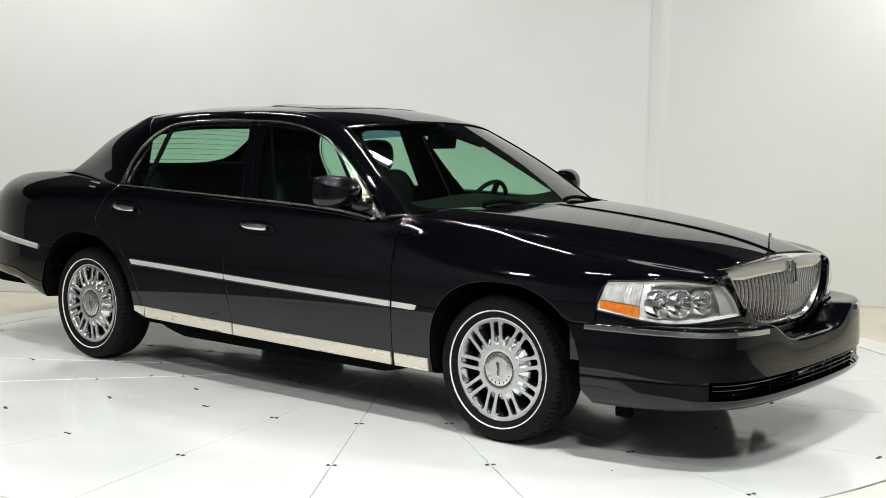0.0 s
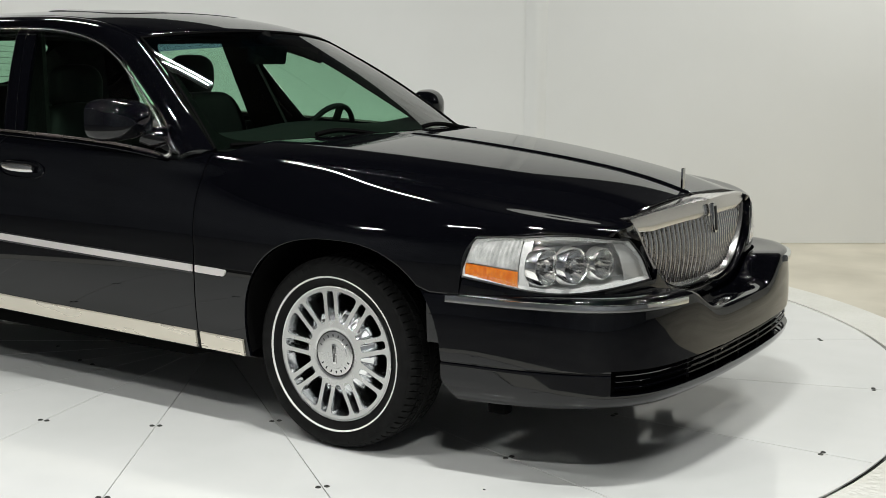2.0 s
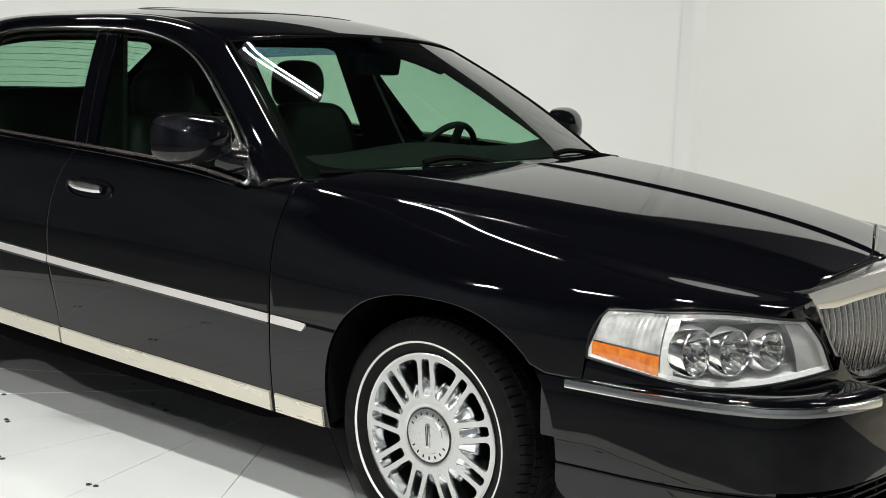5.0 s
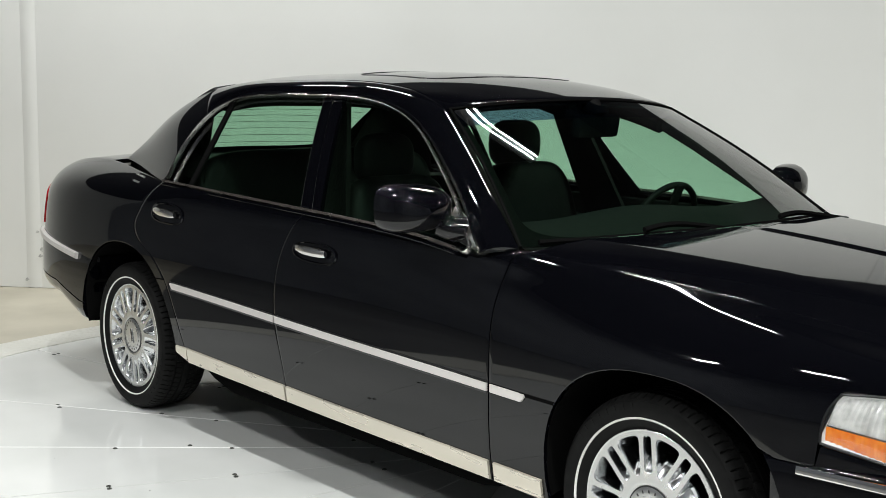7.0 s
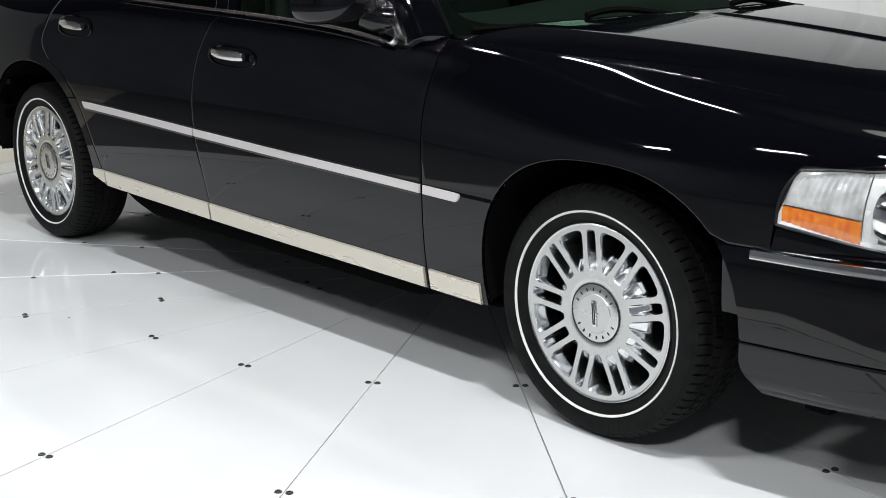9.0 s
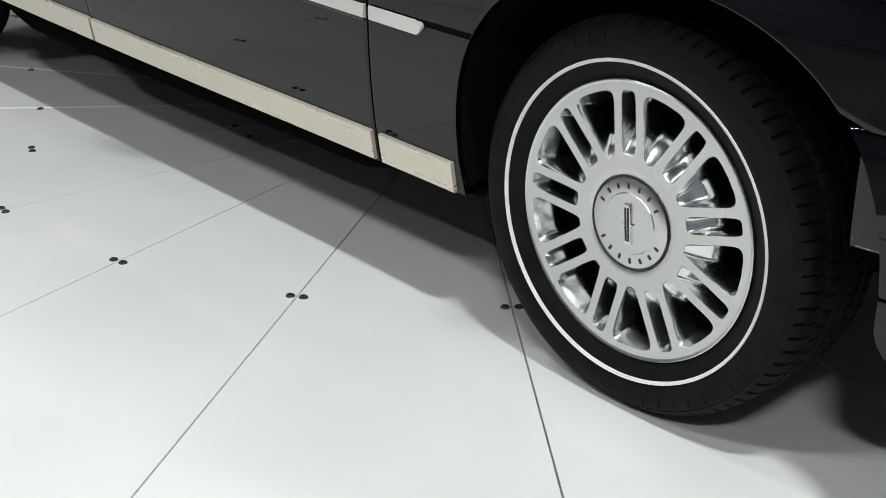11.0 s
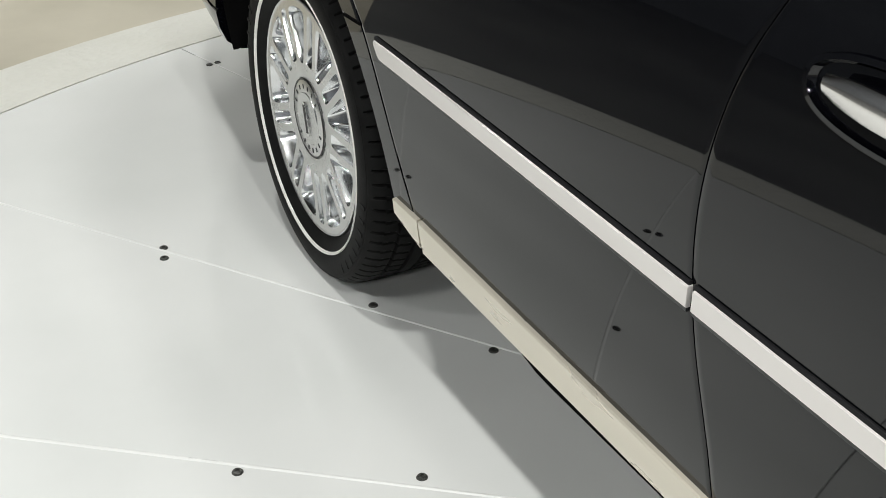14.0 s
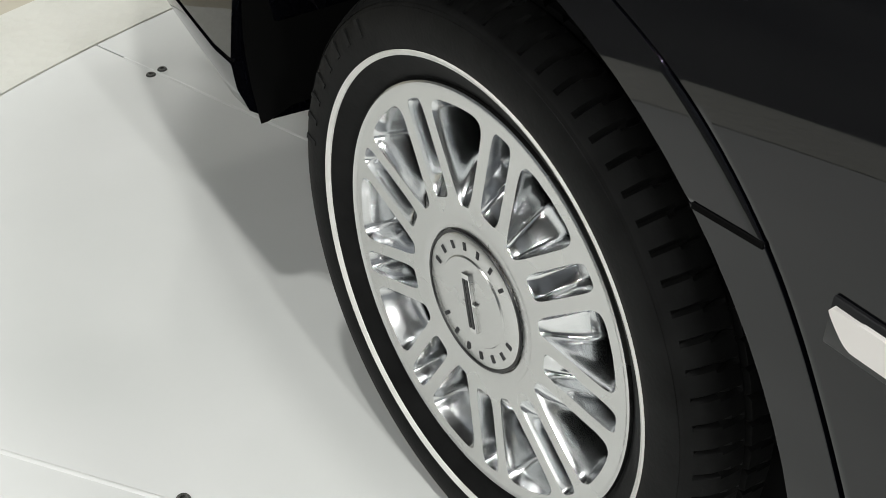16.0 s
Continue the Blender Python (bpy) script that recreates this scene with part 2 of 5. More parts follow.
RED = vary(material("red_lens", (0.35, 0.01, 0.012), 0.08), 30, (0.25, 0.005, 0.008), (0.45, 0.015, 0.02))
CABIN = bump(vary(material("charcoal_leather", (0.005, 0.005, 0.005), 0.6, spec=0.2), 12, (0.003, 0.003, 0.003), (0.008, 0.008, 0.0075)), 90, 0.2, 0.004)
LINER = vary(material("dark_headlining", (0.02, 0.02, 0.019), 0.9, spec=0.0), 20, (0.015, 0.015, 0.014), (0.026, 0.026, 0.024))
PERF = bump(vary(material("perforated_leather", (0.006, 0.0055, 0.005), 0.6, spec=0.15), 12, (0.004, 0.004, 0.0035), (0.008, 0.0075, 0.007)), 75, 0.45, 0.004, "ShaderNodeTexVoronoi")
PLASTIC = vary(material("charcoal_plastic", (0.010, 0.010, 0.010), 0.7, spec=0.0), 30, (0.007, 0.007, 0.007), (0.014, 0.014, 0.014))
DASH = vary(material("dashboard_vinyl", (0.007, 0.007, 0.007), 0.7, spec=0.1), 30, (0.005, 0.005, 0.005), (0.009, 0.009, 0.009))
WALL = bump(vary(material("white_studio_wall", (0.8, 0.8, 0.78), 0.75), 0.7, (0.76, 0.76, 0.735), (0.82, 0.82, 0.80)), 25, 0.06, 0.003)
PANEL = bump(vary(material("white_floor_panel", (0.8, 0.8, 0.79), 0.2), 1.4, (0.73, 0.74, 0.725), (0.83, 0.83, 0.82)), 2.2, 0.07, 0.02)
vary(PANEL, 4, 0.06, 0.13, "Roughness")
CONCRETE = bump(vary(material("beige_concrete", (0.6, 0.55, 0.45), 0.5), 1.6, (0.5, 0.46, 0.37), (0.68, 0.63, 0.52)), 30, 0.12, 0.004)
# darker copy of the concrete; its colour stands for light falling off
UNLITFLOOR = bump(vary(material("unlit_hall_concrete", (0.13, 0.13, 0.13), 0.6), 1.6, (0.10, 0.10, 0.10), (0.16, 0.16, 0.155)), 30, 0.12, 0.004)
PLATE = bump(vary(material("painted_tread_plate", (0.74, 0.73, 0.68), 0.4), 3, (0.70, 0.69, 0.63), (0.79, 0.78, 0.73)), 38, 0.6, 0.006, "ShaderNodeTexVoronoi", (1, 1, 1))
BOLT = vary(material("dark_bolt", (0.05, 0.05, 0.05), 0.4, 0.6), 300, (0.01, 0.01, 0.01), (0.14, 0.14, 0.13))
# dark grime; the pale stretches are painted highlights along the seams
GAP = vary(material("seam_grime_and_glint", (0.3, 0.29, 0.26), 0.8), 1.6, (0.02, 0.02, 0.018), (0.8, 0.8, 0.78), ramp=(0.42, 0.52))
specks(PANEL)
specks(PANEL, 2.1, 0.010)
SCUFF = vary(material("wall_scuff_grey", (0.5, 0.5, 0.48), 0.8), 40, (0.35, 0.35, 0.34), (0.68, 0.68, 0.66))
# white that stands for light caught on raised seam edges
SEAMGLINT = vary(material("white_seam_glint", (0.82, 0.82, 0.81), 0.3), 3, 0.22, 0.4, "Roughness")
DRAPE = vary(material("dark_warehouse", (0.013, 0.013, 0.014), 0.9), 2, (0.008, 0.008, 0.009), (0.02, 0.02, 0.021))
HALL = vary(material("grey_hall_wall", (0.22, 0.23, 0.25), 0.8), 1.2, (0.17, 0.18, 0.20), (0.26, 0.275, 0.30))
STEEL = material("dark_steel", (0.03, 0.03, 0.033), 0.6, 0.3)
LAMPBOX = material("lamp_housing", (0.6, 0.6, 0.6), 0.4)


# ---------------------------------------------------------------- studio
def ring_sector(r0, r1, a0, a1, n, z0, z1):
    s = Shape()
    a = np.linspace(a0, a1, n)
    c = np.stack([np.cos(a), np.sin(a)], 1)
    top = np.stack([np.stack([*(c * r).T, np.full(n, z1)], 1) for r in (r0, r1)], 1)
    low = top.copy()
    low[:, :, 2] = z0
    box = np.stack([low[:, 0], top[:, 0], top[:, 1], low[:, 1]], 1)
    s.grid(box, wrap_v=True)
    k = s.n - 4 * n
    s.f += [(k, k + 1, k + 2, k + 3), (s.n - 4, s.n - 1, s.n - 2, s.n - 3)]
    return s


CX, CY = 0.068, 0.043  # where the seams meet
EX, EY, RT = 0.0, 0.218, 3.073  # edge of the turntable
floor = tagged(part("floor", ring_sector(RT + 0.04, 14, radians(12), radians(214), 100, -0.1, -0.003), CONCRETE, place=pose(EX, EY, 0)),
               "bare beige concrete floor round the turntable", "floor", kind="structure")
# hall side of the same floor, its lack of light put into the colour
tagged(part("floor_unlit", ring_sector(RT + 0.04, 14, radians(214.02), radians(371.98), 70, -0.1, -0.003), UNLITFLOOR, place=pose(EX, EY, 0)),
       "concrete floor of the hall before the turntable, coloured darker as unlit", "floor", kind="structure")
apron = tagged(part("tread_plate_ring", ring_sector(RT + 0.012, RT + 0.27, 0, 2 * math.pi, 129, -0.02, 0.001), PLATE, place=pose(EX + 0.007, EY, 0)),
               "painted steel tread plate ring round the turntable", "floor plate", kind="structure")
pit = tagged(part("turntable_base", ring_sector(0.0, RT + 0.04, 0, 2 * math.pi, 129, -0.09, -0.012), GAP, place=pose(EX, EY, 0)),
             "dark steel base under the turntable panels", "turntable base", kind="structure")

# the white wall behind the car, in three flat lengths that meet at soft folds
WALLS = [(-9.2, -4.4), (-4.86, 0.0), (-0.24, 3.63), (5.6, 8.0)]
HIGH, WHITE = 4.6, 2.6


def wall(name, a, b, high, mat, label, z0=0.0):
    a, b = Vector((*a, 0)), Vector((*b, 0))
    d = (b - a).normalized()
    side = Vector((-d.y, d.x, 0)) * 0.12
    s = Shape()
    g = np.array([[[*(q + o)[:2], z] for q, o, z in ((e, side * 0, z0), (e, side * 0, high), (e, side, high), (e, side, z0))] for e in (a, b)])
    s.grid(g, wrap_v=True)
    s.f += [(0, 1, 2, 3), (4, 5, 6, 7)]
    return tagged(part(name, s, mat, smooth=False), label, "wall", kind="structure")


for n, (a, b) in enumerate(zip(WALLS, WALLS[1:])):
    wall(f"wall_back_{n + 1}", a, b, WHITE, WALL, "tall smooth white painted studio wall")
    wall(f"wall_upper_{n + 1}", a, b, HIGH, DRAPE, "dark upper wall of the hall above the white wall", WHITE)


def wall_fold(name, at, along, wide, deep):
    """A shallow rounded fold that runs up the wall."""
    d = Vector((*along, 0)).normalized()
    out = Vector((d.y, -d.x, 0))
    s = Shape()
    u = np.linspace(-1, 1, 25)
    g = np.array([[[*(Vector((*at, 0)) + d * (q * wide / 2) + out * (deep * (0.5 + 0.5 * math.cos(math.pi * q)) - 0.004))[:2], z] for z in (0.0, WHITE)] for q in u])
    s.grid(g)
    return tagged(part(name, s, WALL), "soft vertical fold in the white studio wall", "wall", kind="structure")


wall_fold("trim_fold_1", (-0.24, 3.63), (5.3, 4.1), 0.20, 0.04)
wall_fold("trim_fold_2", (-4.86, 0.0), (4.3, 3.9), 0.20, 0.018)
# grey scuff marks low on the wall
rnd = random.Random(5)
for along, z, size in ((0.10, 0.27, 0.050), (0.13, 0.25, 0.028), (0.06, 0.23, 0.026), (0.04, 0.40, 0.018), (-0.42, 0.26, 0.04), (-0.05, 0.06, 0.02)):
    d = (Vector((*WALLS[2], 0)) - Vector((*WALLS[1], 0)) if along > 0 else Vector((*WALLS[1], 0)) - Vector((*WALLS[0], 0))).normalized()
    c = Vector((*WALLS[1], z)) + d * along + Vector((d.y, -d.x, 0)) * (0.021 if abs(along) < 0.11 else 0.003)
    pts = [c + d * (size * rnd.uniform(0.35, 1) * math.cos(q)) + Vector((0, 0, size * rnd.uniform(0.3, 0.75) * math.sin(q))) for q in np.linspace(0, 2 * math.pi, 11)[:-1]]
    part("wall_scuff", Shape().add([tuple(p) for p in pts], [tuple(range(10))]), SCUFF, bpy.data.objects["wall_back_2"], "grey scuff mark")
wall("wall_end", (5.6, 8.0), (11.0, 1.0), WHITE, WALL, "tall smooth white painted studio wall")
wall("wall_upper_end", (5.6, 8.0), (11.0, 1.0), HIGH, DRAPE, "dark upper wall of the hall above the white wall", WHITE)
wall("wall_front", (11.0, 1.0), (2.5, -10.5), HIGH, HALL, "dark grey wall of the hall behind the camera")
wall("wall_side", (2.5, -10.5), (-9.2, -4.4), HIGH, HALL, "dark grey side wall of the hall")
ceil = Shape()
ceil.add([(-10, -5, HIGH), (2.5, -11.5, HIGH), (12, 1, HIGH), (6, 9, HIGH), (-10, -5, HIGH + 0.1), (2.5, -11.5, HIGH + 0.1), (12, 1, HIGH + 0.1), (6, 9, HIGH + 0.1)],
         [(0, 1, 2, 3), (7, 6, 5, 4), (0, 4, 5, 1), (1, 5, 6, 2), (2, 6, 7, 3), (3, 7, 4, 0)])
tagged(part("ceiling", ceil, DRAPE, smooth=False), "dark hall ceiling with hanging light fittings", "ceiling", kind="structure")


# ceiling lights: twin-tube fittings in rows along the car, some added only for fill
def tube_fitting(x, y, z, turn, length, watts):
    lamp = new("tube_light")
    lamp.matrix_basis = pose(x, y, z, 0, 0, turn)
    tagged(lamp, "white twin-tube ceiling light fitting hanging level", "ceiling light", "ceiling lights")
    body = Shape().box((0, 0, 0.05), (length + 0.06, 0.17, 0.05), bevel=0.01)
    part("housing", body, LAMPBOX, lamp)
    for k in (-0.4, 0.4):
        part("hanger", Shape().tube([(k * length, 0, 0.06), (k * length, 0, HIGH - z + 0.01)], 0.008, 6), STEEL, lamp)
    for k in (-0.034, 0.034):
        light = bpy.data.lights.new("tube", "AREA")
        light.shape, light.size, light.size_y, light.energy, light.color = "RECTANGLE", length, 0.016, watts / 2, (0.985, 1.0, 0.962)
        ob = new("tube", light)
        ob.parent, ob.location = lamp, (0, k, 0.0)
    return lamp


for x, y, z, turn, length, watts in LIGHTS:
    tube_fitting(x, y, z, turn, length, watts)


# ---------------------------------------------------------------- car body surface
car = new("car")
tagged(car, "glossy black luxury sedan with chrome trim on the white turntable", "car")

# plan outline of half the car, from the middle of the tail round the side to the middle of the nose
HALF = [(-2.88, 0), (-2.87, 0.35), (-2.825, 0.62), (-2.715, 0.79), (-2.545, 0.88), (-2.27, 0.937), (-1.9, 0.955), (-1.4, 0.961), (-0.6, 0.957), (0.2, 0.950),
        (0.9, 0.943), (1.5, 0.946), (1.85, 0.934), (2.02, 0.907), (2.15, 0.870), (2.265, 0.806), (2.355, 0.705), (2.412, 0.565), (2.44, 0.40), (2.45, 0.2), (2.455, 0)]
HALF = np.array(HALF)
_m = np.array([1, -1])
OUT = curve(np.r_[(HALF[1:4] * _m)[::-1], HALF, (HALF[-4:-1] * _m)[::-1]], 2600)
OUT = OUT[OUT[:, 1] >= -1e-3]
_t = np.gradient(OUT, axis=0)
_t /= np.linalg.norm(_t, axis=1)[:, None]
OUTN = np.stack([-_t[:, 1], _t[:, 0]], 1)  # outward


def outline(x):
    """y of the outline and its outward normal at x."""
    return np.interp(x, OUT[:, 0], OUT[:, 1]), np.interp(x, OUT[:, 0], OUTN[:, 0]), np.interp(x, OUT[:, 0], OUTN[:, 1])


h_edge = spline([(-2.97, 0.82), (-2.6, 0.86), (-2.2, 0.89), (-1.5, 0.90), (0.4, 0.898), (0.9, 0.89), (1.3, 0.862), (1.7, 0.825), (2.03, 0.787), (2.22, 0.775), (2.39, 0.756)])
y_top = spline([(-2.90, 0.47), (-2.70, 0.63), (-2.46, 0.70), (-2.12, 0.735), (-1.7, 0.80), (-1.26, 0.872), (-0.7, 0.888), (0.3, 0.885), (0.7, 0.872), (0.93, 0.85), (1.3, 0.79), (1.7, 0.72), (2.0, 0.66), (2.2, 0.602), (2.40, 0.525)])
z_top = spline([(-2.90, 0.97), (-2.70, 1.022), (-2.46, 1.062), (-2.12, 1.083), (-1.7, 1.064), (-1.26, 1.032), (-0.23, 1.008), (0.5, 0.99), (0.93, 0.977), (1.3, 0.95), (1.7, 0.912), (2.0, 0.872), (2.2, 0.841), (2.40, 0.806)])
lean = spline([(-2.95, 0.35), (-2.12, 0.45), (-1.26, 0.9), (0.5, 0.9), (0.93, 0.5), (1.4, 0.35), (1.8, 0.35), (2.36, 0.36)])
CROWN = 0.11


def inset(h):
    h = np.asarray(h, float)
    return 0.36 * np.clip(h - 0.64, 0, None) ** 2 + 0.30 * np.clip(0.6 - h, 0, None) ** 2


def flank(x, h):
    """How far the side falls in at x and h; the front fender rounds over earlier than the doors."""
    return inset(h) + 1.75 * np.exp(-((x - 1.72) / 0.72) ** 2) * np.clip(h - 0.68, 0, None) ** 2


def skin(x, h):
    """The car's side: h is the height up to the shoulder, and runs over the shoulder to the window sill or the hood's gap beyond it."""
    x, h = np.broadcast_arrays(np.asarray(x, float), np.asarray(h, float))
    y, nx, ny = outline(x)
    e = h_edge(x)
    low = np.minimum(h, e)
    d = flank(x, low)
    side = np.stack([x - nx * d, y - ny * d, low], -1)
    t = np.clip((h - e) / CROWN, 0, 1)[..., None]
    de = flank(x, e)
    p0 = np.stack([x - nx * de, y - ny * de, e], -1)
    p3 = np.stack([x, y_top(x), z_top(x)], -1)
    reach = np.linalg.norm(p3 - p0, axis=-1)[..., None]
    slope = 0.72 * (e - 0.64) + 3.5 * np.exp(-((x - 1.72) / 0.72) ** 2) * (e - 0.68)
    up = np.stack([-nx * slope, -ny * slope, np.ones_like(x)], -1)
    ln = lean(x)
    back = np.stack([nx * 0.3, np.ones_like(x), -ln], -1)
    back /= np.linalg.norm(back, axis=-1)[..., None]
    p1, p2 = p0 + up * reach * 0.38, p3 + back * reach * 0.38
    c = (1 - t) ** 3 * p0 + 3 * t * (1 - t) ** 2 * p1 + 3 * t * t * (1 - t) * p2 + t**3 * p3
    return np.where(h[..., None] <= e[..., None], side, c)


def over(x):
    return float(h_edge(x)) + CROWN


SIDES = (-1, 1)


def sided(p, s):
    return p * np.array([1, s, 1])


def arch(cx, a, b, z, n=40, power=2.3, front=2.3, ahead=None):
    """A wheel arch as (x, h), from its rear foot over the top to its front foot."""
    t = np.linspace(math.pi, 0, n)
    c, s = np.cos(t), np.sin(t)
    power = np.where(c > 0, front, power)
    return np.stack([cx + np.where(c > 0, ahead or a, a) * np.sign(c) * abs(c) ** (2 / power), z + b * abs(s) ** (2 / power)], 1)


FRONT_ARCH = arch(1.527, 0.414, 0.390, 0.335, power=2.6, ahead=0.405)
REAR_ARCH = arch(-1.505, 0.43, 0.41, 0.335, front=2.0, ahead=0.45)
G = 0.0025  # half a shut line


def edge_line(pts, dx, n=60):
    c = curve(pts, n)
    return c + (dx, 0)


FD_FRONT = [(0.878, 0.268), (0.882, 0.45), (0.885, 0.60), (0.882, 0.72), (0.884, 0.83), (0.894, 0.9), (0.915, over(0.915))]
FD_REAR = [(-0.228, 0.284), (-0.238, 0.42), (-0.268, 0.55), (-0.283, 0.68), (-0.27, 0.80), (-0.228, 0.91), (-0.15, over(-0.15))]
RD_REAR = [(-0.955, 0.302), (-0.985, 0.38), (-1.045, 0.52), (-1.125, 0.64), (-1.25, 0.73), (-1.37, 0.785), (-1.412, 0.84), (-1.375, 0.91), (-1.285, over(-1.285))]


def top_line(x0, x1, n=50):
    x = np.linspace(x0, x1, n)
    return np.stack([x, h_edge(x) + CROWN], 1)


def straight(a, b, n=30):
    return np.linspace(a, b, n)


def panel(name, flat, s, material, label="", depth=0.02):
    p = sided(skin(flat[..., 0], flat[..., 1]), s)
    return part(name, flanged(Shape(), p, depth), material, car, label)


belt_z = spline([(-1.3, 1.04), (-0.23, 1.012), (0.3, 0.997), (0.6, 0.978), (0.8, 0.955)])


def glass_y(z):
    return 0.885 - 0.60 * (z - 1.0) - 0.10 * np.clip(z - 1.28, 0, None) ** 2


CH_POINTS = [(-1.255, 1.05), (-1.262, 1.14), (-1.235, 1.25), (-1.165, 1.335), (-1.05, 1.387), (-0.85, 1.413), (-0.6, 1.42), (-0.38, 1.421), (-0.1, 1.41), (0.1, 1.376), (0.25, 1.325), (0.46, 1.205), (0.66, 1.07), (0.765, 0.985), (0.80, 0.962)]
CH = curve(CH_POINTS, 200)


def on_glass(xz, out=0.0):
    xz = np.asarray(xz, float)
    return np.stack([xz[..., 0], glass_y(xz[..., 1]) + out, xz[..., 1]], -1)


def ribbon(points, normals, width, high, flat=False):
    """A flat moulding with rounded edges along a line of points on a surface."""
    p, nn = np.array(points, float), np.array(normals, float)
    t = np.gradient(p, axis=0)
    t /= np.linalg.norm(t, axis=1)[:, None]
    b = np.cross(t, nn)
    b /= np.linalg.norm(b, axis=1)[:, None]
    w = np.broadcast_to(np.asarray(width, float), (len(p),))[:, None] / 2
    prof = [(-1.0, -0.012), (-1.0, high * 0.55), (-0.8, high * 0.92), (0, high * 1.05), (0.8, high * 0.92), (1.0, high * 0.55), (1.0, -0.012)]
    if flat:
        prof = [(-1.0, -0.004), (-1.0, high * 0.7), (-0.93, high), (0, high * 1.02), (0.93, high), (1.0, high * 0.7), (1.0, -0.004)]
    g = np.stack([p + b * w * a + nn * c for a, c in prof], 1)
    s = Shape().grid(g)
    k = len(prof)
    s.f += [tuple(range(k)), tuple(range(s.n - 1, s.n - k - 1, -1))]
    return s


def skin_normal(x, h):
    a, b = skin(x + 0.004, h) - skin(x - 0.004, h), skin(x, h + 0.004) - skin(x, h - 0.004)
    n = np.cross(a, b)
    n /= np.linalg.norm(n, axis=-1)[..., None]
    return np.where(n[..., 1:2] < 0, -n, n)


def skin_ribbon(xh, width, high, s):
    xh = np.asarray(xh, float)
    p, n = skin(xh[:, 0], xh[:, 1]), skin_normal(xh[:, 0], xh[:, 1])
    return ribbon(sided(p, s), sided(n, s), width, high, True)


rocker_z = spline([(-1.1, 0.338), (-0.2, 0.318), (1.1, 0.300)])
mould_z = spline([(-2.6, 0.70), (-2.06, 0.648), (-1.1, 0.622), (-0.24, 0.600), (0.886, 0.573), (1.04, 0.570), (1.2, 0.569)])


def handle(parent, x, z, s):
    """A pull handle: black oval cup with a chrome bar."""
    n = skin_normal(np.array(x), np.array(z))
    c = skin(np.array(x), np.array(z))
    a = np.linspace(0, 2 * math.pi, 40, endpoint=False)
    def oval(ax, az, off):
        xx, zz = x + ax * np.sign(np.cos(a)) * abs(np.cos(a)) ** 0.8, z + az * np.sign(np.sin(a)) * abs(np.sin(a)) ** 0.8 - 0.02 * (ax * np.cos(a))
        return skin(xx, zz) + off * n
    g = np.stack([oval(0.134, 0.0385, 0.001), oval(0.132, 0.038, 0.006), oval(0.125, 0.033, 0.007), oval(0.119, 0.029, -0.003), oval(0.085, 0.018, -0.016), oval(0.001, 0.001, -0.02)], 0)
    part("handle_cup", Shape().grid(sided(g, s), wrap_v=True), PAINT, parent, "glossy black oval handle cup")
    xs = np.linspace(-0.095, 0.085, 22)
    rise = 0.012 + 0.010 * np.cos(xs / 0.095 * 1.35)
    mid = skin(x + xs, z + 0.004 - 0.02 * xs) + rise[:, None] * n
    wid = 0.0175 * (1 - 0.45 * (abs(xs) / 0.095) ** 3)
    up = np.array([0, 0, 1.0])
    ang = np.linspace(0, 2 * math.pi, 10, endpoint=False)
    g = mid[:, None] + wid[:, None, None] * np.sin(ang)[None, :, None] * up + 0.007 * np.cos(ang)[None, :, None] * n
    sh = Shape().grid(sided(g, s), wrap_v=True)
    sh.f += [tuple(range(10)), tuple(range(sh.n - 10, sh.n))]
    part("handle_bar", sh, BRIGHT, parent, "chrome pull bar")


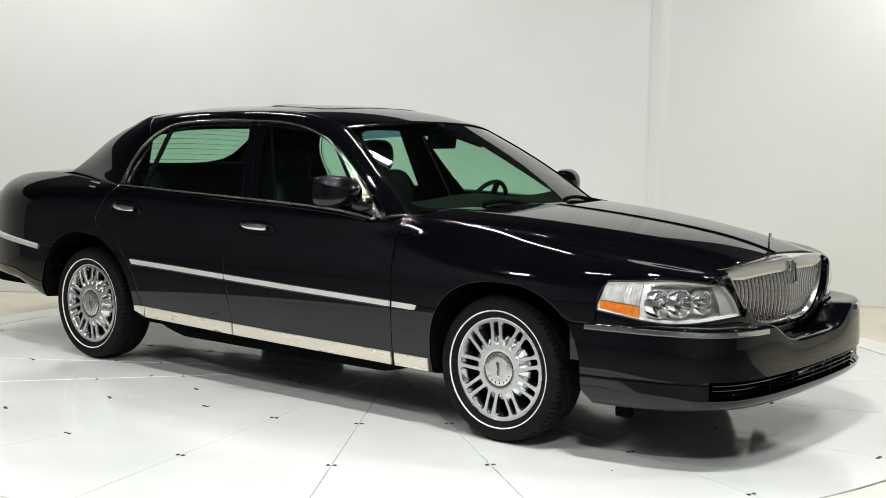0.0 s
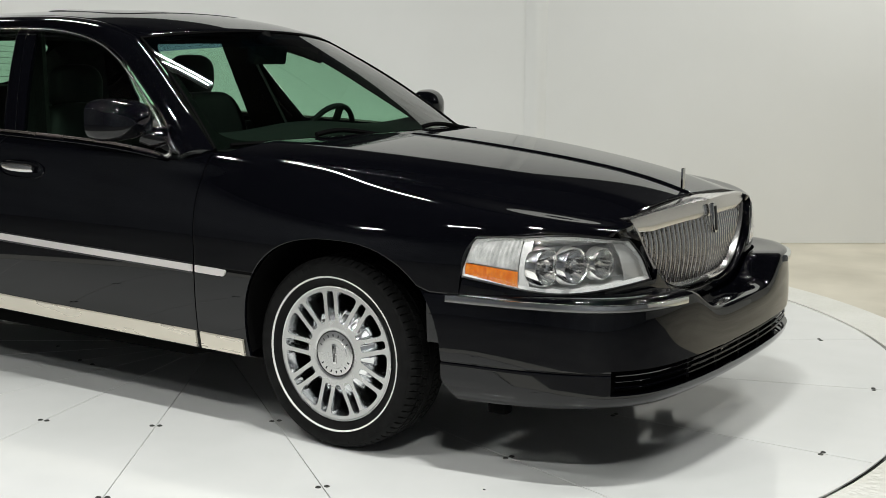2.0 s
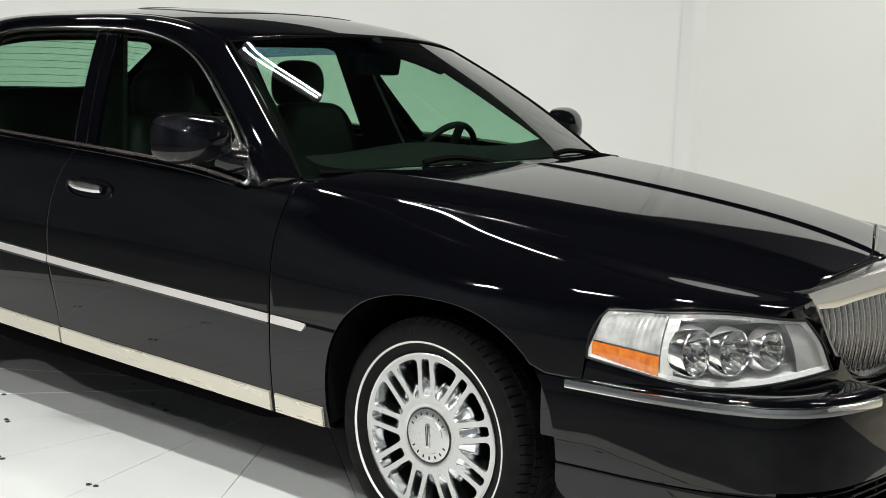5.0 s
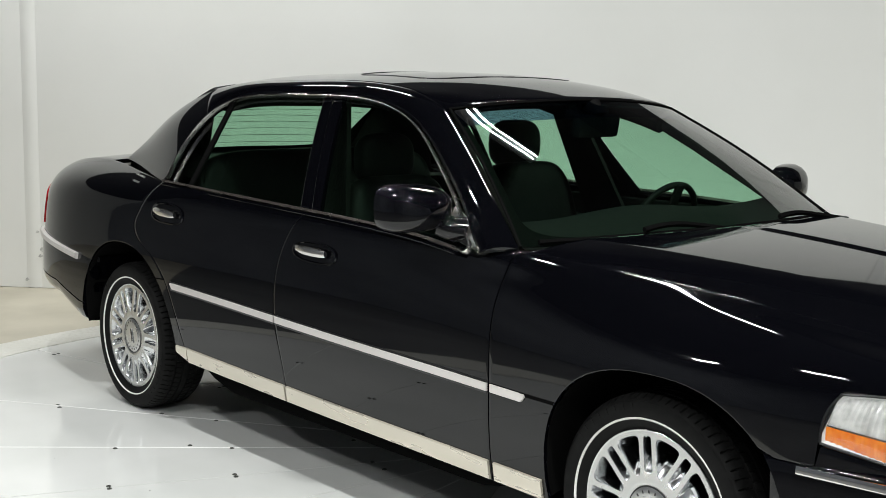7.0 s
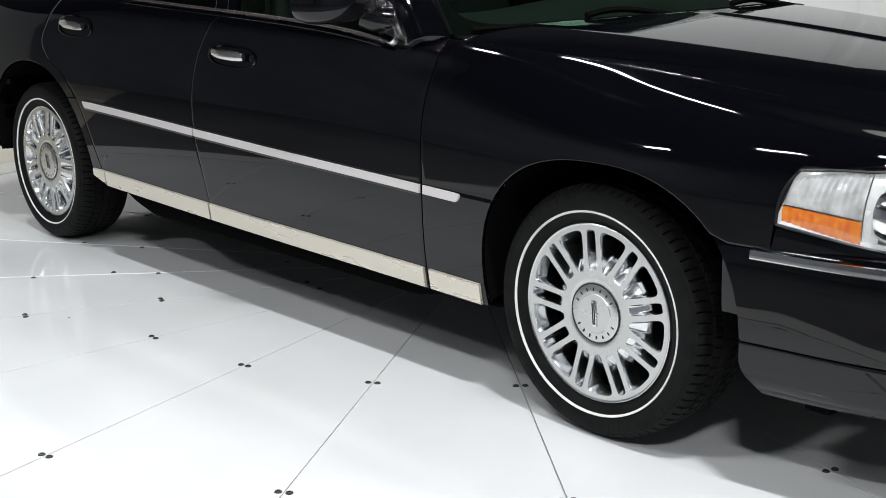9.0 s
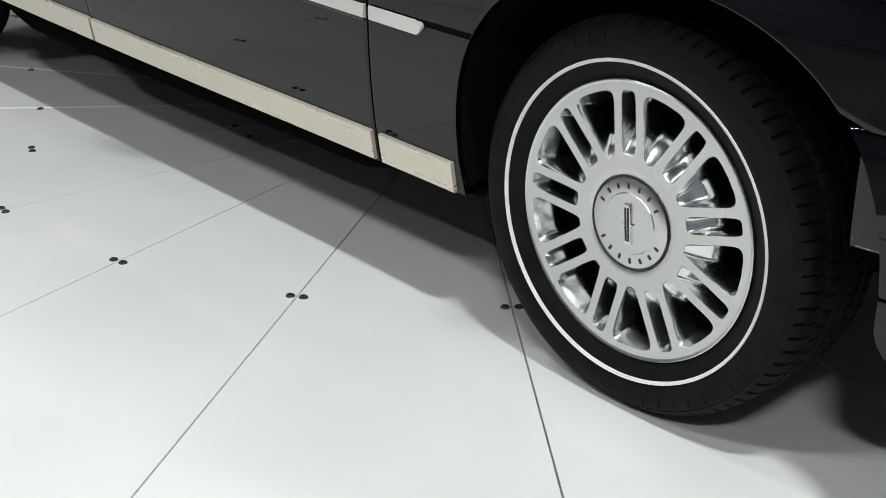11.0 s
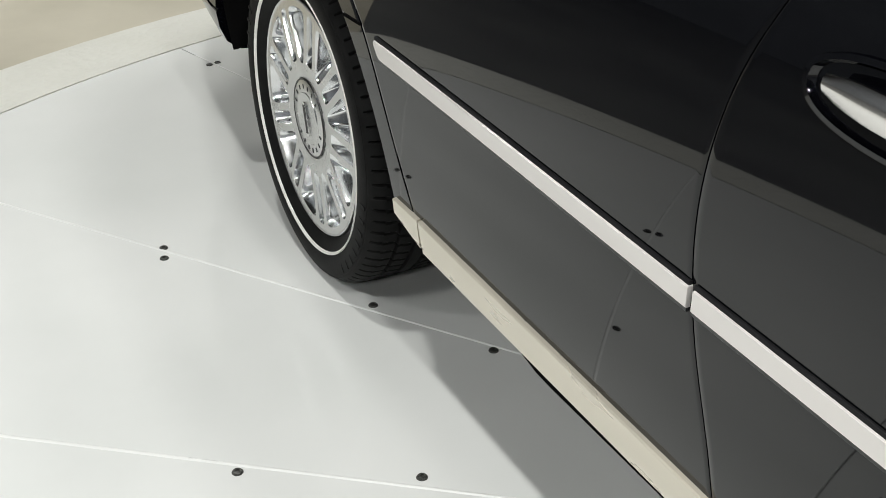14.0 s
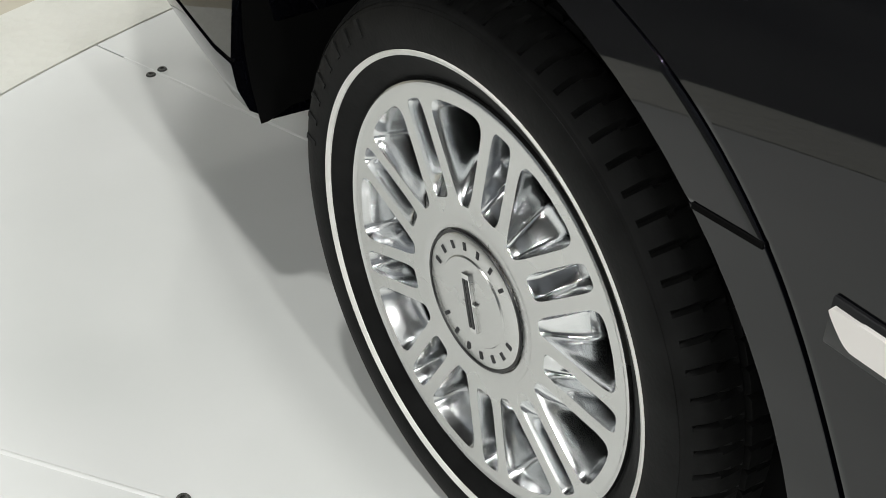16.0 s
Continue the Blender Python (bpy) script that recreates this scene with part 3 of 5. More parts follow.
for s in SIDES:
    # front fender
    fe = edge_line(FD_FRONT, 2 * G)
    kf, ja = np.argmin(abs(fe[:, 1] - 0.575)), np.argmin(abs(FRONT_ARCH[:20, 1] - 0.575))
    foot = np.r_[[(1.12, 0.27)], FRONT_ARCH[:ja + 1]]
    strip = coons(straight(fe[0], foot[0], 8), straight(fe[kf], foot[-1], 8), fe[:kf + 1], foot, 12, 40)
    part("fender_foot", flanged(Shape(), sided(skin(strip[..., 0], strip[..., 1]), s), 0.012, 0.0012), PAINT, car)
    bottom = np.r_[straight(fe[kf], FRONT_ARCH[ja], 12)[:-1], FRONT_ARCH[ja:-9], straight((1.872, 0.592), (1.985, 0.592), 8)[1:],
                   straight((1.992, 0.655), (2.032, 0.774), 8), curve([(2.045, 0.779), (2.19, 0.783), (2.30, 0.782), (2.386, 0.774)], 20)]
    panel("front_fender", coons(bottom, top_line(0.915 + 2 * G, 2.395), fe[kf:], straight((2.386, 0.774), (2.395, over(2.395))), 260, 34), s, PAINT)
    # doors
    for name, lo, hi, first, last in (("front_door", FD_REAR, FD_FRONT, "f", 1), ("rear_door", RD_REAR, FD_REAR, "r", 0)):
        l, r = edge_line(lo, G), edge_line(hi, -G)
        flat = coons(straight(l[0], r[0], 40), top_line(l[-1, 0], r[-1, 0]), l, r, 60, 46)
        door = panel(name, flat, s, PAINT)
        xl, xr = (np.interp(0.6, l[:, 1], l[:, 0]) + 0.004, np.interp(0.58, r[:, 1], r[:, 0]) - 0.003)
        if name == "rear_door":
            xl = -1.063
        xs = np.r_[np.linspace(xl, xl + 0.022, 9), np.linspace(xl + 0.026, xr, 56)]
        # dark strip that draws the thin shadow lines above and below the moulding
        part("moulding_dark_line", skin_ribbon(np.stack([xs, mould_z(xs) - 0.007], 1), 0.038, 0.0035, s), TRIM, door)
        full = np.clip(0.12 + (xs - xl) / 0.024, 0.12, 1) ** 0.75 if name == "rear_door" else np.ones(len(xs))
        part("side_moulding", skin_ribbon(np.stack([xs + 0.002, mould_z(xs) - 0.006 + 0.013 * (1 - full)], 1), 0.026 * full, 0.0065, s), SATIN, door, "polished bright side moulding")
        xs = np.linspace(np.interp(0.31, l[:, 1], l[:, 0]) + 0.004, r[0, 0] - 0.003, 50)
        part("rocker_moulding", skin_ribbon(np.stack([xs, rocker_z(xs)], 1), 0.062, 0.008, s), ROCKER, door, "broad polished rocker moulding with light scuffs")
        handle(door, (-0.045 if last else -1.128), (0.868 if last else 0.905), s)
    xs = np.r_[np.linspace(0.897, 1.015, 12), np.linspace(1.02, 1.043, 9)]
    # dark strip painted as the shadow gap that runs on to the arch
    part("moulding_dark_line", skin_ribbon(np.stack([np.linspace(0.897, 1.16, 24), mould_z(np.linspace(0.897, 1.16, 24)) + 0.004], 1), 0.010, 0.002, s), DARK, car)
    full = np.clip(0.12 + (1.044 - xs) / 0.020, 0.12, 1) ** 0.75
    part("side_moulding", skin_ribbon(np.stack([xs, mould_z(xs) - 0.006 + 0.013 * (1 - full)], 1), 0.026 * full, 0.0065, s), SATIN, car, "polished bright side moulding")
    xs = np.linspace(0.896, 1.10, 16)
    part("rocker_moulding", skin_ribbon(np.stack([xs, rocker_z(xs)], 1), 0.062, 0.008, s), ROCKER, car, "broad polished rocker moulding")
    xs = np.linspace(-1.048, -0.960, 6)
    part("rocker_moulding", skin_ribbon(np.stack([xs, rocker_z(xs) + np.linspace(0.012, 0.002, 6)], 1), np.linspace(0.030, 0.058, 6), 0.007, s), ROCKER, car, "short end of the polished rocker moulding")
    # sill under the mouldings
    xs = np.linspace(-1.02, 1.12, 40)
    g = np.stack([skin(xs, rocker_z(xs)) - (0, 0.006, 0), skin(xs, rocker_z(xs) - 0.028) - (0, 0.006, 0), skin(xs, rocker_z(xs) - 0.032) - (0, 0.04, 0.012), skin(xs, rocker_z(xs) - 0.04) - (0, 0.3, 0.03)], 1)
    part("sill", Shape().grid(sided(g, s)), TRIM, car)
    # added strip under the sill that blocks light and deepens the floor shadow
    xs = np.linspace(-0.88, 0.98, 40)
    p = skin(xs, rocker_z(xs)) * (1, 1, 0) - (0, 0.05, 0)
    foot = 0.275 - 0.055 * np.clip(np.minimum(xs + 0.88, 0.98 - xs) / 0.2, 0, 1) ** 0.7
    foot = np.stack([0 * foot, 0 * foot, foot], 1)
    g = np.stack([p + (0, 0.002, 0.285), p + foot + (0, 0.002, 0), p + foot - (0, 0.002, 0), p + (0, -0.002, 0.285)], 1)
    part("sill_light_block", Shape().grid(sided(g, s)), DARK, car)
    # rear quarter
    kr = int(np.argmax(REAR_ARCH[:, 1] > 0.615))
    qb = straight(REAR_ARCH[kr], (-2.65, 0.69), 30)
    rear_edge = edge_line(RD_REAR, -2 * G)
    ka, kd = np.argmin(abs(REAR_ARCH[20:, 1] - 0.628)) + 20, np.argmin(abs(rear_edge[:, 1] - 0.632))
    bottom = np.r_[qb[::-1], REAR_ARCH[kr + 1:ka + 1], straight(REAR_ARCH[ka], rear_edge[kd], 8)[1:]]
    foot = np.r_[REAR_ARCH[ka:-1], [(-1.054, 0.33)]][::-1]
    k0 = np.argmin(abs(rear_edge[:, 1] - 0.305))
    strip = coons(straight(foot[0], rear_edge[k0], 8), straight(foot[-1], rear_edge[kd], 8), foot, rear_edge[k0:kd + 1], 8, 40)
    p = sided(skin(strip[..., 0], strip[..., 1]), s)
    part("quarter_panel_foot", flanged(Shape(), p, 0.012, 0.0012), PAINT, car)
    part("quarter_seam", skin_ribbon(straight(REAR_ARCH[ka] + (0.004, 0), rear_edge[kd], 10), 0.005, 0.0014, s), DARK, car)
    left = np.array([(-2.65, 0.715), (-2.67, 0.80), (-2.70, over(-2.70))])
    panel("quarter_panel", coons(bottom, top_line(-2.70, -1.285 - 2 * G), curve(left, 20), rear_edge[kd:], 220, 34), s, PAINT)
    # wheel housings and arch lips
    for cx, path, r in ((1.527, FRONT_ARCH, 0.40), (-1.505, REAR_ARCH, 0.43)):
        lip = np.r_[[(path[0, 0], 0.275 if cx > 0 else 0.325)], path, [(path[-1, 0], 0.31)]]
        p = skin(lip[:, 0], lip[:, 1])
        g = np.stack([p - (0, 0.002, 0), p - (0, 0.012, 0), p - (0, 0.05, 0), p * (1, 0, 1) + (0, 0.50, 0)], 1)
        g[:, 2:, 2] += 0.012
        part("wheel_housing", Shape().grid(sided(g, s)), DARK, car)
        cap = np.r_[lip, [(lip[-1, 0], 0.2), (lip[0, 0], 0.2)]]
        sh = Shape().add([(x, s * 0.50, z) for x, z in cap], [tuple(range(len(cap)))])
        part("wheel_housing_wall", sh, DARK, car)

# ---------------------------------------------------------------- hood, grille and nose
z_mid = spline([(0.95, 1.026), (1.3, 1.008), (1.7, 0.974), (2.0, 0.938), (2.2, 0.902), (2.36, 0.858), (2.42, 0.838)])
y_fold = spline([(0.95, 0.66), (1.5, 0.55), (2.0, 0.42), (2.3, 0.34), (2.4, 0.31)])


def hood_at(x, y):
    ye, ze, zm, yf = y_top(x) - 0.003, z_top(x), z_mid(x), y_fold(x)
    q, qf = np.clip(abs(y) / ye, 0, 1), yf / ye
    inner = 1 - 0.22 * (q / qf) ** 2
    r = np.clip((q - qf) / (1 - qf), 0, 1)
    outer = 0.78 * (1 - 0.68 * r - 0.32 * r * r)
    return ze + (zm - ze) * np.where(q < qf, inner, outer)


def grille_top(y):
    return 0.816 + 0.022 * (1 - (abs(y) / 0.52) ** 2)


def grille_low(y):
    return 0.545 + 0.271 * (abs(y) / 0.52) ** 4.2


def grille_x(y, z):
    return 2.443 - 0.10 * (np.sqrt(y * y + 0.0006) - 0.0245) - 0.05 * y * y - 0.02 * ((z - 0.66) / 0.13) ** 2 * 0.5


u, v = spread(60), np.r_[-1, -0.992, np.linspace(-0.97, 0.97, 81), 0.992, 1]
v = np.sort(np.r_[v, -0.045, -0.03, -0.015, -0.006, 0.006, 0.015, 0.03, 0.045])
U, V = np.meshgrid(u, v, indexing="ij")
rear = 1.105 - 0.155 * V**2
front = 2.372 - 0.004 * V**2
hx = rear + (front - rear) * U
hy = V * (y_top(hx) - 0.003)
hz = hood_at(hx, hy) + 0.008 * np.clip(1 - abs(V) / 0.045, 0, 1) * np.clip(U / 0.08, 0, 1)
hood = part("hood", flanged(Shape(), np.stack([hx, hy, hz], -1), 0.02), PAINT, car, angle=60)

# painted strips of the hood that run down between grille and headlight
for s in SIDES:
    gy = curve([(0.522, 0.812), (0.515, 0.77), (0.497, 0.70), (0.468, 0.64), (0.405, 0.575)], 24)
    a = np.stack([grille_x(gy[:, 0], gy[:, 1]), gy[:, 0], gy[:, 1]], 1)
    lh = curve([(2.388, 0.785), (2.413, 0.768), (2.427, 0.70), (2.433, 0.65), (2.437, 0.605), (2.438, 0.556)], 24)
    b = skin(lh[:, 0], lh[:, 1])
    b[0] = (2.380, 0.60, 0.79)
    b[:, 1] -= 0.003
    t = np.linspace(0, 1, 12)[None, :, None]
    g = a[:, None] * (1 - t) + b[:, None] * t
    g[..., 0] -= 0.008 * np.sin(math.pi * t[..., 0]) * np.linspace(0.6, 1, 24)[:, None]
    part("hood_cheek", Shape().grid(sided(g, s)), PAINT, hood)

# grille shell and bars
grille = part("grille", Shape().grid(np.array([[[grille_x(y, z) - 0.045, y, z] for z in np.linspace(grille_low(y), grille_top(y), 8)] for y in np.linspace(-0.51, 0.51, 40)])), DARK, car)
ys = np.linspace(-0.52, 0.52, 60)
top = np.stack([ys, grille_top(ys)], 1)
low = np.stack([ys[::-1], grille_low(ys[::-1])], 1)[1:-1]
loop = np.r_[top, low]
cen = np.array([0, 0.70])
sh = Shape()
rows = []
for off, dx in ((0.012, -0.045), (0.010, 0.0), (0.0, 0.015), (-0.25, 0.017), (-0.5, 0.018), (-0.75, 0.017), (-0.9, 0.013), (-1.0, 0.0), (-1.0, -0.035)):
    ring = []
    for k, (y, z) in enumerate(loop):
        is_top = k < len(top)
        wide = (0.062 if is_top else 0.030) * (0.75 + 0.25 * min(1, abs(0.52 - abs(y)) / 0.1))
        if off > 0:
            q = np.array([y, z]) + off * (np.array([y, z]) - cen) / np.linalg.norm(np.array([y, z]) - cen)
        else:
            if is_top:
                q = np.array([y * (1 + off * 0.07), z + off * wide])
            else:
                q = np.array([y, z]) - off * wide * np.array([-np.sign(y) * min(1, abs(y) / 0.35) * 0.9, max(0.35, 1 - abs(y) / 0.6)])
        xx = grille_x(q[0], q[1]) + (dx if is_top or off > 0 else 0.022 * math.sin(math.pi * min(1, -off + 0.08)) ** 0.6)
        ring.append((xx, q[0], q[1]))
    rows.append(ring)
part("grille_shell", Shape().grid(np.array(rows), wrap_v=True), BRIGHT, grille, "bright chrome grille surround")
for k in range(31):
    y = -0.45 + 0.030 * k
    z0, z1 = grille_low(y) + 0.016, grille_top(y) - 0.045
    zz = np.linspace(z0, z1, 10)
    bow = 0.010 * np.sin(np.linspace(0, math.pi, 10))
    prof = [(-0.0068, -0.024), (-0.0068, -0.006), (-0.0052, -0.002), (-0.0024, 0.0), (0.0024, 0.0), (0.0052, -0.002), (0.0068, -0.006), (0.0068, -0.024)]
    fan = 0.12 * np.sign(y)
    g = np.array([[[grille_x(y, z) + bw + dx, y + dy + fan * dx, z] for dy, dx in prof] for z, bw in zip(zz, bow)])
    part("grille_bar", Shape().grid(g), BRIGHT, grille)
# emblem block and hood ornament, as plain shapes
sh = Shape().box((2.463, 0, 0.776), (0.018, 0.028, 0.105), Euler((0, radians(-6), 0)).to_matrix(), 0.006)
part("emblem", sh, CHROME, grille, "upright chrome emblem plate")
part("emblem_inset", Shape().box((2.4725, 0, 0.776), (0.006, 0.014, 0.086), Euler((0, radians(-6), 0)).to_matrix(), 0.002), TRIM, grille, "dark inset")
orn = Shape().lathe([(0.0, 0.0), (0.017, 0.0), (0.019, 0.004), (0.012, 0.010), (0.005, 0.014), (0.004, 0.03)], 20)
orn.v = [(x, z, y) for x, y, z in orn.v]
orn.box((0, 0, 0.060), (0.009, 0.022, 0.075), None, 0.003).box((0, 0, 0.062), (0.005, 0.034, 0.008), None, 0.002)
part("hood_ornament", orn, CHROME, car, "small upright chrome hood ornament", place=pose(2.345, 0, 0.846))

# band under headlights and grille
i0 = np.argmin(abs(OUT[:, 0] - 1.88))
idx = np.linspace(i0, len(OUT) - 1, 150).astype(int)
pts = []
for i in idx:
    x, y = OUT[i]
    t = np.interp(x, [1.88, 1.985, 1.998, 2.1, 2.21, 2.32, 2.43], [0.582, 0.584, 0.645, 0.631, 0.611, 0.603, 0.619]) if y > 0.42 else grille_low(min(y, 0.45)) - 0.004
    t = min(float(t), 0.652)
    zz = np.linspace(0.43, t - 0.003, 10)
    d = inset(zz)
    pts.append(np.stack([x - OUTN[i, 0] * d, y - OUTN[i, 1] * d, zz], 1))
pts = np.array(pts)
full = np.r_[pts * (1, -1, 1), pts[::-1][1:]]
part("nose_panel", flanged(Shape(), full, 0.02), PAINT, car)

# headlights
for s in SIDES:
    bot = curve([(1.996, 0.650), (2.1, 0.634), (2.21, 0.614), (2.32, 0.606), (2.433, 0.622)], 40)
    tp = curve([(2.036, 0.770), (2.12, 0.777), (2.22, 0.778), (2.33, 0.774), (2.410, 0.762)], 40)
    lf = curve([(1.996, 0.650), (1.998, 0.69), (2.014, 0.74), (2.036, 0.770)], 20)
    rt = curve([(2.433, 0.622), (2.430, 0.65), (2.424, 0.70), (2.410, 0.762)], 20)
    flat = coons(bot, tp, lf, rt, 40, 16)
    P = skin(flat[..., 0], flat[..., 1])
    N = skin_normal(flat[..., 0], flat[..., 1])
    ub, vb = np.linspace(0, 1, P.shape[0]), np.linspace(0, 1, P.shape[1])
    P = P + N * (0.014 * np.sin(math.pi * ub)[:, None] ** 0.6 * np.sin(math.pi * vb)[None] ** 0.6)[..., None]
    head = part("headlight", flanged(Shape(), sided(P, s), 0.012), CLEAR, car, "clear headlight lens with amber corner lamp")
    head.visible_shadow = False
    rim = np.r_[P[:, 0], P[-1, 1:], P[::-1, -1][1:], P[0, ::-1][1:-1]]
    rn = np.r_[N[:, 0], N[-1, 1:], N[::-1, -1][1:], N[0, ::-1][1:-1]]
    cenp = P.mean((0, 1))
    inn = rim + (cenp - rim) * np.array([0.04, 0.04, 0.15]) - rn * 0.004
    deep = inn - rn * 0.088
    part("bezel", Shape().grid(sided(np.stack([rim - rn * 0.002, inn, deep], 1), s), wrap_u=True), SILVER, head, "bright inner bezel")
    # chrome bowl at the back
    back = P - N * 0.085
    part("reflector", Shape().grid(sided(back, s)), REFLECTOR, head, "silver reflector")
    def sub(u0, u1, v0, v1, off, ripple=0.0, n=24, m=10):
        uu, vv = np.linspace(u0, u1, n), np.linspace(v0, v1, m)
        fx = np.array([[[np.interp(b, np.linspace(0, 1, P.shape[1]), np.array([np.interp(a, np.linspace(0, 1, P.shape[0]), P[:, j, k]) for j in range(P.shape[1])])) for k in range(3)] for b in vv] for a in uu])
        nn = np.array([N[int(a * (P.shape[0] - 1)), P.shape[1] // 2] for a in uu])[:, None]
        r = ripple * np.cos(np.arange(n) * math.pi)[:, None, None]
        return fx - nn * (off + r)
    part("turn_signal", Shape().grid(sided(sub(0.02, 0.40, 0.03, 0.36, 0.010, 0.0006), s)), AMBER, head, "amber turn signal strip", angle=5)
    part("corner_lamp", Shape().grid(sided(sub(0.03, 0.40, 0.38, 0.95, 0.012, 0.0012), s)), FLUTED, head, "fluted clear corner lamp", angle=5)
    part("divider", Shape().grid(sided(sub(0.405, 0.47, 0.02, 0.98, 0.014), s)), SILVER, head)
    for a, b, r in ((0.575, 0.47, 0.053), (0.730, 0.49, 0.051), (0.865, 0.50, 0.044)):
        c = sub(a, a + 0.001, b, b + 0.001, 0.026, n=2, m=2)[0, 0]
        nrm = Vector(skin_normal(np.array(2.34), np.array(0.67))) * 0.4 + Vector((1, 0.0, 0.05)) * 0.6
        m = Matrix.Translation((c[0], c[1], c[2])) @ nrm.to_track_quat("Y", "Z").to_matrix().to_4x4()

        def seated(sh):
            sh.v = [(p.x, p.y * s, p.z) for p in (m @ Vector(w) for w in sh.v)]
            return sh
        # outer collar, fluted dish and bulb shield
        part("lamp_collar", seated(Shape().lathe([(r * 1.22, -0.034), (r * 1.14, 0.002), (r * 1.07, 0.006), (r, 0.002), (r * 0.97, -0.006)], 40)), BOWL, head, "bright round lamp collar")
        prof = np.array([(r * 0.97, -0.006), (r * 0.90, -0.018), (r * 0.76, -0.032), (r * 0.52, -0.045), (r * 0.30, -0.050)])
        ang = np.arange(72) * 2 * math.pi / 72
        rad = prof[None, :, 0] * (1 - 0.05 * (np.arange(72) % 6 < 1)[:, None] * np.array([0, 1, 1, 1, 0])[None])
        part("lamp_bowl", seated(Shape().grid(np.stack([np.cos(ang)[:, None] * rad, np.broadcast_to(prof[:, 1], rad.shape), np.sin(ang)[:, None] * rad], -1), wrap_u=True)), BOWL, head, "fluted chrome lamp bowl", angle=25)
        part("bulb_shield", seated(Shape().lathe([(0.0, -0.012), (r * 0.20, -0.014), (r * 0.27, -0.020), (r * 0.28, -0.034), (r * 0.34, -0.051)], 20)), BOWL, head, "chrome bulb shield")
    # dark corner near the grille
    part("lamp_shroud", Shape().grid(sided(sub(0.925, 1.0, 0.0, 1.0, 0.016), s)), SHROUD, head, "grey shroud")
    # fender filler joint
    part("headlight_seal", Shape().tube(sided(rim + rn * 0.0, s), 0.0035, 6, True), TRIM, head)

# front bumper
BUMP = np.array([(1.90, 0.940), (1.98, 0.928), (2.14, 0.905), (2.31, 0.862), (2.447, 0.790), (2.530, 0.680), (2.578, 0.50), (2.60, 0.26), (2.606, 0.0)])
half = curve(np.r_[BUMP, (BUMP[-4:-1] * _m)[::-1]], 900)
half = half[half[:, 1] >= 0]
half = half[np.linspace(0, len(half) - 1, 80).astype(int)]
ring = np.r_[half * _m, half[::-1][1:]]
tg = np.gradient(ring, axis=0)
tg /= np.linalg.norm(tg, axis=1)[:, None]
bn = np.stack([tg[:, 1], -tg[:, 0]], 1)
if bn[len(bn) // 2, 0] < 0:
    bn = -bn


def dip(y):
    return 0.09 * np.exp(-(abs(y) / 0.37) ** 6)


ROWS = [(0.258, 0.10), (0.259, 0.06), (0.265, 0.025), (0.278, 0.008), (0.293, 0.002), (0.308, 0.0), (0.325, 0.0), (0.345, 0.0), (0.362, 0.0), (0.368, 0.0), (0.372, 0.0005), (0.374, 0.006), (0.378, 0.006), (0.380, 0.0005), (0.386, 0.0),
        (0.42, 0.0), (0.45, 0.001), (0.50, 0.003), (0.54, 0.006), (0.565, 0.009), (0.585, 0.012), (0.596, 0.018), (0.601, 0.028), (0.602, 0.05), (0.600, 0.09), (0.595, 0.14)]


def bumper_point(k, z, d):
    y = ring[k, 1]
    zz = z - dip(y) * np.clip((z - 0.41) / 0.19, 0, 1)
    if 0.373 < z < 0.379:
        d = 0.0004 + 0.0056 * float(np.clip((abs(y) - 0.74) / 0.10, 0, 1))
    if z <= 0.266:
        zz -= 0.012 * np.clip((abs(y) - 0.80) / 0.12, 0, 1)
    # the rear end follows the wheel arch
    near = float(np.clip(1 - (ring[k, 0] - 1.90) / 0.2, 0, 1))
    ax = 1.527 + 0.405 * (1 - float(np.clip((zz - 0.335) / 0.39, 0, 1)) ** 2.3) ** (1 / 2.3) + 0.004
    ax += 0.05 * float(np.clip((0.335 - zz) / 0.07, 0, 1)) ** 2
    return [ring[k, 0] - bn[k, 0] * d + (ax - 1.90) * near, ring[k, 1] - bn[k, 1] * d - np.sign(y) * 0.16 * (ax - 1.90) * near, zz]


B = np.array([[bumper_point(k, z, d) for z, d in ROWS] for k in range(len(ring))])
open0, open1 = 5, 14
sh = Shape()
n, m = B.shape[:2]
hole = [k for k in range(n) if abs(ring[k, 1]) < 0.785]
faces = [(i * m + j, (i + 1) * m + j, (i + 1) * m + j + 1, i * m + j + 1) for i in range(n - 1) for j in range(m - 1)
         if not (open0 <= j < open1 and hole[0] <= i < hole[-1])]
sh.add(B.reshape(-1, 3), faces)
lipA, lipB = B[hole, open0], B[hole, open1]
inw = -np.stack([bn[hole, 0], bn[hole, 1], np.zeros(len(hole))], 1)
border = np.r_[lipA, B[hole[-1], open0 + 1:open1], lipB[::-1], B[hole[0], open0 + 1:open1][::-1]]
bin_ = np.r_[inw, np.repeat(inw[-1:], open1 - open0 - 1, 0), inw[::-1], np.repeat(inw[:1], open1 - open0 - 1, 0)]
sh.grid(np.stack([border, border + bin_ * 0.004, border + bin_ * 0.06], 1), wrap_u=True)
for e, c in ((0, 1), (n - 1, -1)):
    a = B[e]
    sh.grid(np.stack([a, a * (1, 0.97, 1), a * (1, 0.75, 1)], 0))
front_bumper = part("front_bumper", sh, PAINT, car, angle=50)
part("air_intake_back", Shape().grid(np.stack([lipA + inw * 0.055, lipB + inw * 0.055], 1)), DARK, front_bumper)
for f in (0.30, 0.55, 0.80):
    mid = lipA * (1 - f) + lipB * f + inw * 0.014
    part("air_intake_bar", Shape().tube(mid[1:-1], 0.0045, 6), PAINT, front_bumper)
